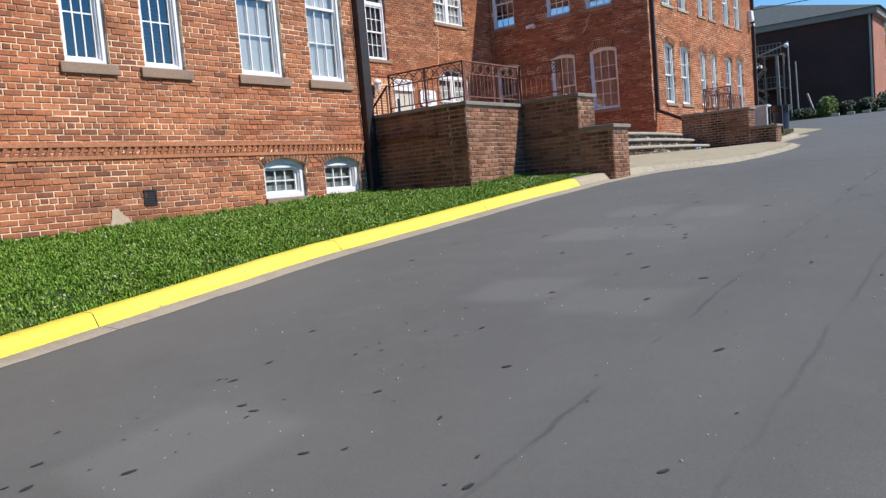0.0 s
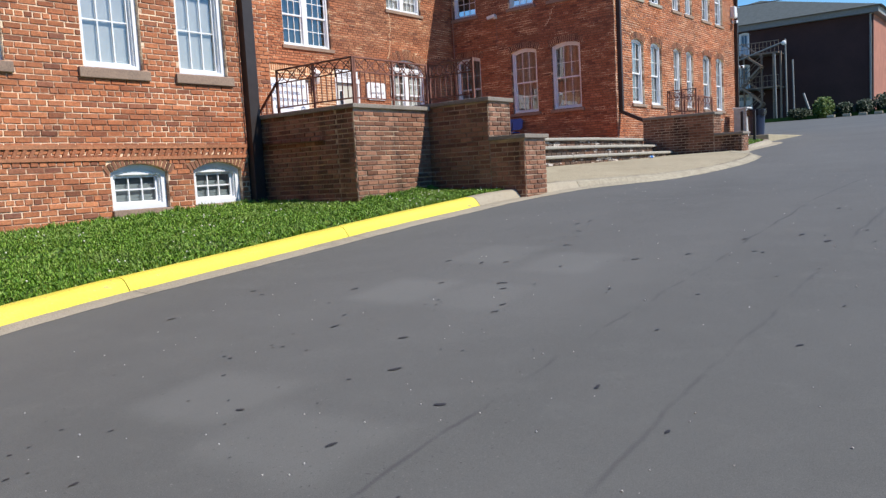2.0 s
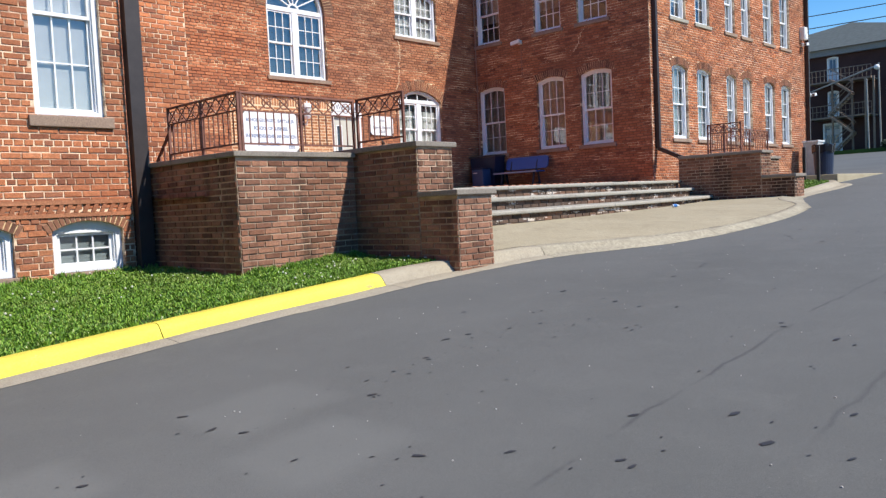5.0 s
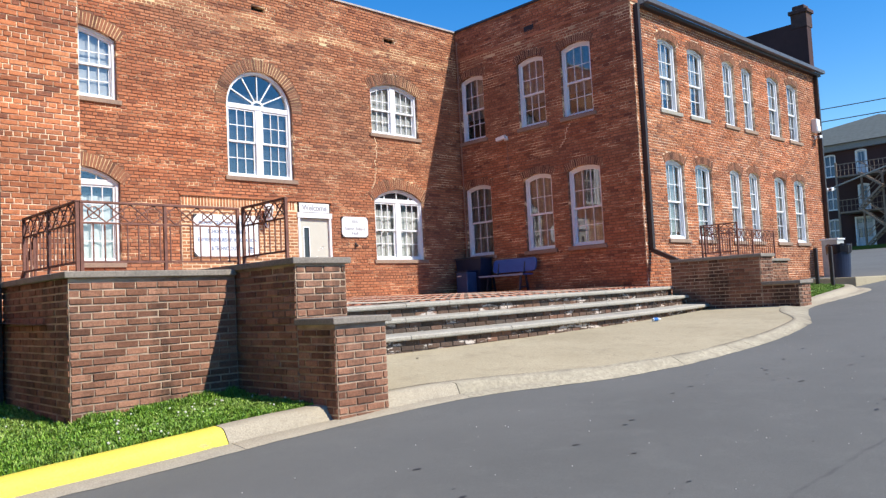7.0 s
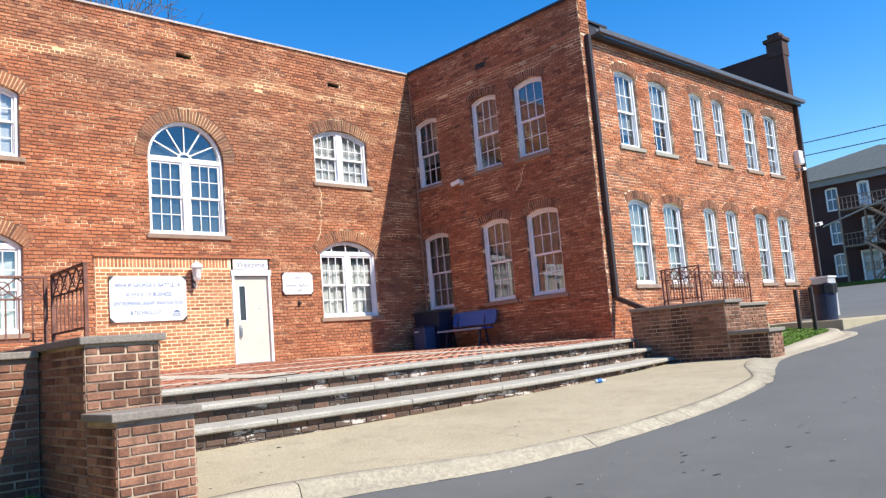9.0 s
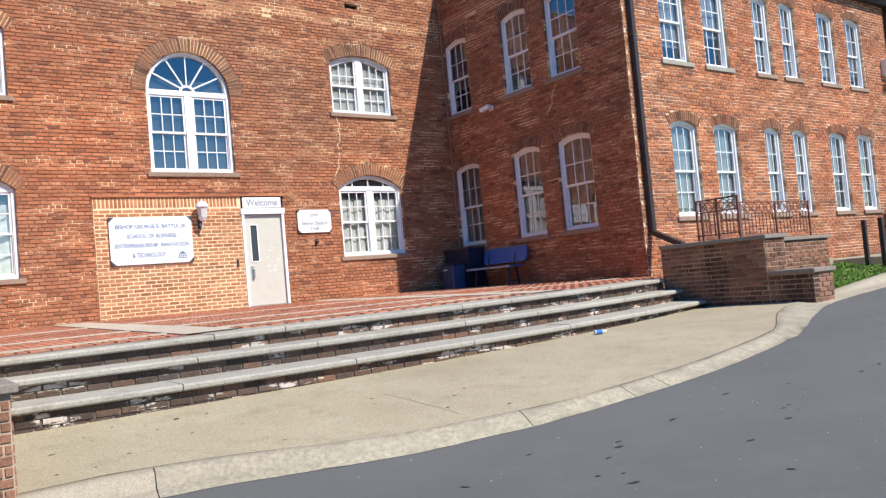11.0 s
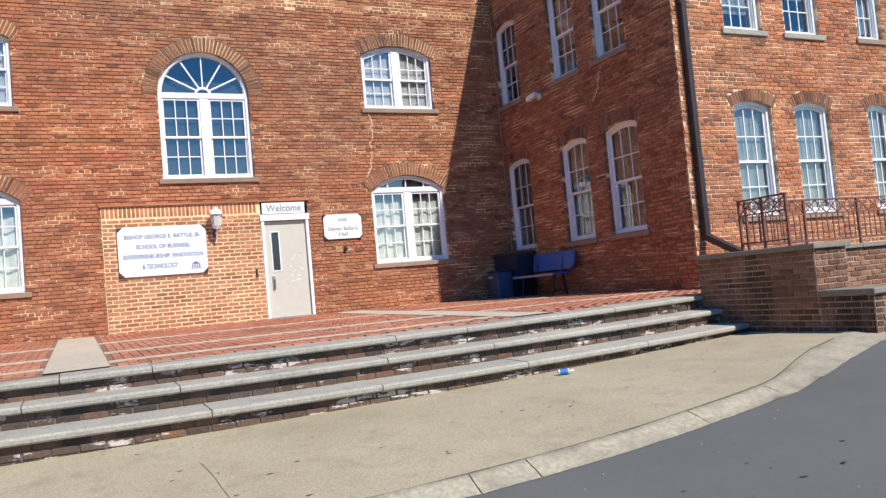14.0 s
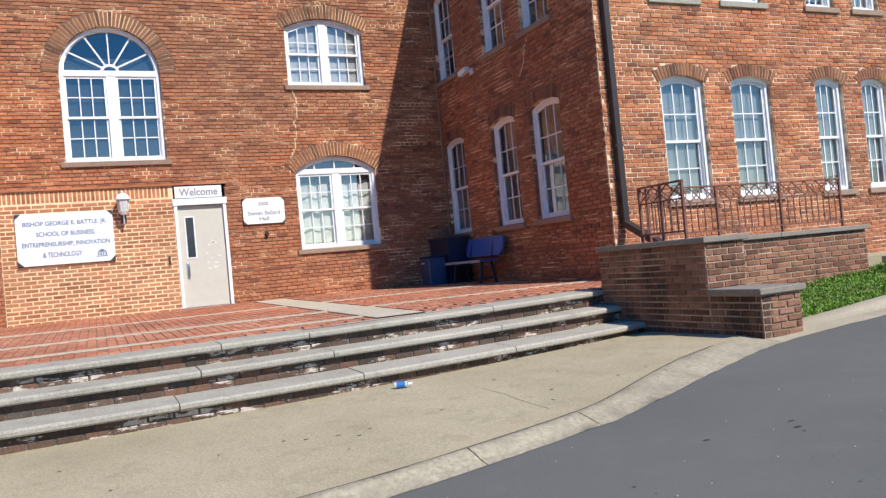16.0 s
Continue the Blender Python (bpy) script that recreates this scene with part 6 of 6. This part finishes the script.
for i, o in enumerate(FAR_D):
    bm = ring(bmesh.new(), outline(*o), outline(*o, 0.14), -0.04, 0.15)
    w = part("door", bm, M_WHITE, far, "white panelled door with glass")
    w.matrix_world = pose(0, YF, 0)
    g = boxm(o[0] + .13, o[1] - .13, 0.1, 0.14, o[2] + .02, o[3] - .13)
    part("leaf", g, plain("pale_blue_white", (0.55, 0.58, 0.62), 0.5), w)
    n = 2 if i < 2 else 3
    for k in range(n):
        a = o[0] + .22 + (o[1] - o[0] - .44) * k / n
        b = o[0] + .22 + (o[1] - o[0] - .44) * (k + .8) / n
        part("glazing", boxm(a, b, 0.08, 0.11, o[2] + 1.0, o[2] + 1.75), M_FARGLASS, w)
        part("glazing", boxm(a, b, 0.08, 0.11, o[3] - 0.55, o[3] - 0.25), M_FARGLASS, w)

# fire escape
M_FE = plain("brown_escape_metal", (0.26, 0.19, 0.14), 0.7, vary=0.2)
fe = thing("fire_escape", "brown metal fire escape with landings and zigzag stairs", "fire escape")
for z in (8.2, 11.3):
    part("landing", boxm(-25.1, -20.0, YF - 2.0, YF - 0.02, z - 0.14, z), M_FE, fe)
    bm = bmesh.new()
    flat_bar(bm, (-25.1, YF - 1.95, z + 1.0), (-20.0, YF - 1.95, z + 1.0), 0.06, 0.06)
    flat_bar(bm, (-25.1, YF - 1.95, z + 0.5), (-20.0, YF - 1.95, z + 0.5), 0.04, 0.04)
    part("guard_rail", bm, M_FE, fe)
    for i in range(16):
        part("baluster", boxm(-25.1 + i * 0.34 - 0.015, -25.1 + i * 0.34 + 0.015, YF - 1.97, YF - 1.93, z, z + 1.0), M_FE, fe)
for x in (-25.1, -23.1, -21.5, -20.45, -19.8):
    part("column", boxm(x - 0.07, x + 0.07, YF - 2.05, YF - 1.9, 4.6, 11.3 if x > -25 else 12.5), M_FE, fe)
for (xa, za, xb, zb) in ((-23.0, 11.3, -21.3, 10.0), (-21.3, 10.0, -23.2, 8.2), (-23.0, 8.2, -21.2, 6.6), (-21.2, 6.6, -22.9, 5.0)):
    bm = bmesh.new()
    for dy in (-3.0, -2.1):
        flat_bar(bm, (xa, YF + dy, za), (xb, YF + dy, zb), 0.06, 0.16)
        flat_bar(bm, (xa, YF + dy, za + 0.95), (xb, YF + dy, zb + 0.95), 0.05, 0.05)
    n = 8
    for i in range(n):
        x, z = xa + (xb - xa) * (i + .5) / n, za + (zb - za) * (i + .5) / n
        box(bm, x - 0.13, x + 0.13, YF - 3.0, YF - 2.1, z, z + 0.03)
    part("stair_flight", bm, M_FE, fe)
# tall pipe frames before the dark wall
pf = thing("pipe_frame", "tall grey pipe posts joined by a sloping pipe", "pipe frame")
M_GREYP = plain("galvanised_pipe", (0.30, 0.29, 0.27), 0.5, 0.4)
for x, zt in ((-18.9, 12.1), (-18.3, 10.2), (-19.82, 10.9)):
    part("post", bar(bmesh.new(), (x, YF - 3.5, 4.7), (x - 0.1, YF - 3.5, zt), 0.07), M_GREYP, pf)
part("pipe", bar(bmesh.new(), (-26.0, YF - 3.5, 9.9), (-19.0, YF - 3.5, 11.9), 0.07), M_GREYP, pf)
bm = bmesh.new()
bmesh.ops.create_uvsphere(bm, u_segments=10, v_segments=8, radius=0.22, matrix=Matrix.Translation((-19.1, YF - 3.6, 11.75)))
part("lamp_head", bm, M_CAMW, pf, "white lamp head")
lp = thing("leaning_pole", "pale pole leaning before the dark wall", "pole")
part("pole", bar(bmesh.new(), (-16.7, YF - 4, road_z(YF - 4)), (-17.4, YF - 4, 7.1), 0.09), M_GREYP, lp)
tagged(part("far_verge", boxm(-46, -10, YF - 6.5, YF, 4.2, 5.02), M_SOIL, None), "green verge before the far hall", "lawn", kind="structure")


part("downpipe", boxm(XF1 - 0.25, XF1 - 0.1, YF - 0.16, YF - 0.02, ZF0, ZF1), M_GREYP, far, "pale downpipe at the corner")
for i in range(6):
    x, y = -14.3 + i * 1.15, 73.6 + 0.1 * (i % 3)
    es = thing("edging_stone", "small pale concrete edging block before the bushes", "kerb stone", "edging blocks", m=pose(x, y, road_z(y)))
    part("stone", box(bmesh.new(), -0.3, 0.3, -0.14, 0.14, 0, 0.24, bevel=0.04), M_KERB, es)


# ---- foliage ----
def leaf_mat(name, a, b):
    m, n, l, p = mat(name)
    rnd = n.new("ShaderNodeNewGeometry").outputs["Random Per Island"]
    l.new(ramp(n, l, rnd, [(0.0, a), (1.0, b)]), p.inputs["Base Color"])
    p.inputs["Roughness"].default_value = 0.6
    return m


# leaf colour darkened for the shade these bushes stand in
M_BUSH = leaf_mat("shade_dark_bush_leaves", (0.016, 0.03, 0.012), (0.04, 0.062, 0.022))
M_BUSH_PALE = leaf_mat("pale_bush_leaves", (0.06, 0.11, 0.012), (0.13, 0.18, 0.03))
M_SPRING = leaf_mat("spring_leaves", (0.20, 0.21, 0.06), (0.34, 0.32, 0.12))
M_BARK = plain("grey_bark", (0.16, 0.125, 0.10), 0.95, vary=0.3, relief=0.6)


def leaf_cloud(name, centres, count, size, seed, material, parent):
    rng = random.Random(seed)
    V, F = [], []
    for _ in range(count):
        c, r = rng.choice(centres)
        d = Vector((rng.gauss(0, 1), rng.gauss(0, 1), rng.gauss(0, 1))).normalized() * (rng.random() ** 0.35)
        p = Vector(c) + Vector((d.x * r[0], d.y * r[1], d.z * r[2]))
        a = Vector((rng.gauss(0, 1), rng.gauss(0, 1), rng.gauss(0, 1))).normalized()
        b = a.orthogonal().normalized()
        s = size * rng.uniform(0.6, 1.3)
        k = len(V)
        V += [tuple(p - a * s), tuple(p + b * s * .6), tuple(p + a * s), tuple(p - b * s * .6)]
        F.append((k, k + 1, k + 2, k + 3))
    me = bpy.data.meshes.new(name)
    me.from_pydata(V, [], F)
    me.materials.append(material)
    o = new(name, me)
    o.parent = parent
    return o


def bush(x, y, r, h, seed, label, leaf=None):
    z = road_z(y)
    t = thing("bush", label, "bush", "bushes before the hall", m=pose(x, y, z))
    part("stem", bar(bmesh.new(), (0, 0, 0), (0, 0, h * .5), 0.06), M_BARK, t)
    leaf_cloud("foliage", [((rngx * r * .4, rngy * r * .4, h * .5), (r * .62, r * .62, h * .48)) for rngx, rngy in ((0, 0), (.8, .3), (-.7, .5), (.2, -.8))], 2600, 0.11, seed, leaf or M_BUSH, t)


bush(-15.2, 75.0, 0.95, 1.8, 1, "rounded clipped green bush", M_BUSH_PALE)
bush(-13.7, 75.5, 0.75, 1.2, 2, "small dark clipped bush")
bush(-12.2, 75.5, 0.8, 1.3, 3, "small dark clipped bush")
bush(-10.5, 76.5, 1.6, 1.7, 4, "broad green bush at the hall corner")
bush(-17.3, 76.0, 1.2, 1.0, 5, "dark low bush against the brick wall")
bush(-8.5, 75.0, 1.0, 1.3, 6, "small green bush at the hall corner")


def tree(x, y, z, height, seed, label, leaves, spread=0.55):
    rng = random.Random(seed)
    t = thing("tree", label, "tree", m=pose(x, y, z))
    bm = bmesh.new()
    tips = []

    def limb(p, d, length, r, depth):
        q = p + d * length
        m = Matrix.Translation((p + q) / 2) @ d.to_track_quat("Z", "Y").to_matrix().to_4x4()
        bmesh.ops.create_cone(bm, cap_ends=False, segments=6 if depth < 2 else 4, radius1=r, radius2=r * 0.7, depth=length, matrix=m)
        if depth == 6:
            tips.append(q)
            return
        for _ in range(3 if depth < 3 else 3):
            nd = (d + Vector((rng.gauss(0, spread), rng.gauss(0, spread), rng.gauss(0.12, .3)))).normalized()
            limb(q, nd, length * rng.uniform(0.58, 0.8), r * 0.64, depth + 1)

    limb(Vector((0, 0, 0)), Vector((0.02, 0.03, 1)).normalized(), height * 0.3, height * 0.009, 0)
    part("trunk", bm, M_BARK, t)
    if leaves:
        leaf_cloud("crown", [(tuple(p), (0.7, 0.7, 0.5)) for p in tips], leaves, 0.13, seed, M_SPRING, t)
    return t


tree(-52, 20.5, 2.5, 30, 3, "bare branching tree behind the brick building", 0)
tree(-52, 30.5, 2.5, 28.6, 4, "bare branching tree behind the brick building", 0)
tree(-22, 122, 5.6, 16, 5, "tree in pale spring leaf behind the hall", 9000)
tree(-18.5, 124, 5.6, 15, 6, "tree in pale spring leaf behind the hall", 8000)

# unseen closing walls added down the road and across it, dark to cut fill
tagged(part("fill_blocker_behind", boxm(-40, 24, -14, -13, -3, 17), M_FARB, None), "unseen dark wall added down the road to cut fill light", "wall", kind="structure")
tagged(part("fill_blocker_across", boxm(24, 25, -13, 70, -3, 5.5), M_FARB, None), "unseen dark wall added across the road to cut fill light", "wall", kind="structure")

# overhead cables
for x, y in ((-45, 48), (40, 48)):
    up = thing("utility_pole", "tall brown wooden utility pole", "pole", m=pose(x, y, road_z(y)))
    part("pole", tapered(bmesh.new(), 0.16, 0.12, 0, 12.9 - road_z(y), 12), M_BARK, up)
    part("crossarm", boxm(-0.06, 0.06, -1.0, 1.0, 11.2 - road_z(y), 11.35 - road_z(y)), M_BARK, up)
for k, (za, zb) in enumerate(((9.6, 14.0), (8.9, 13.2))):
    cu = thing("overhead_cable", "thin black overhead cable crossing the sky", "cable", "overhead cables")
    bm = bmesh.new()
    n = 16
    A, B = Vector((-45, 48, 12.0 - k * 0.75)), Vector((40, 48, 11.4 - k * 0.35))
    for i in range(n):
        p, q = (A.lerp(B, s / n) - Vector((0, 0, 4 * 1.2 * (s / n) * (1 - s / n))) for s in (i, i + 1))
        bar(bm, p, q, 0.022, 4)
    part("wire", bm, M_CORNER, cu)
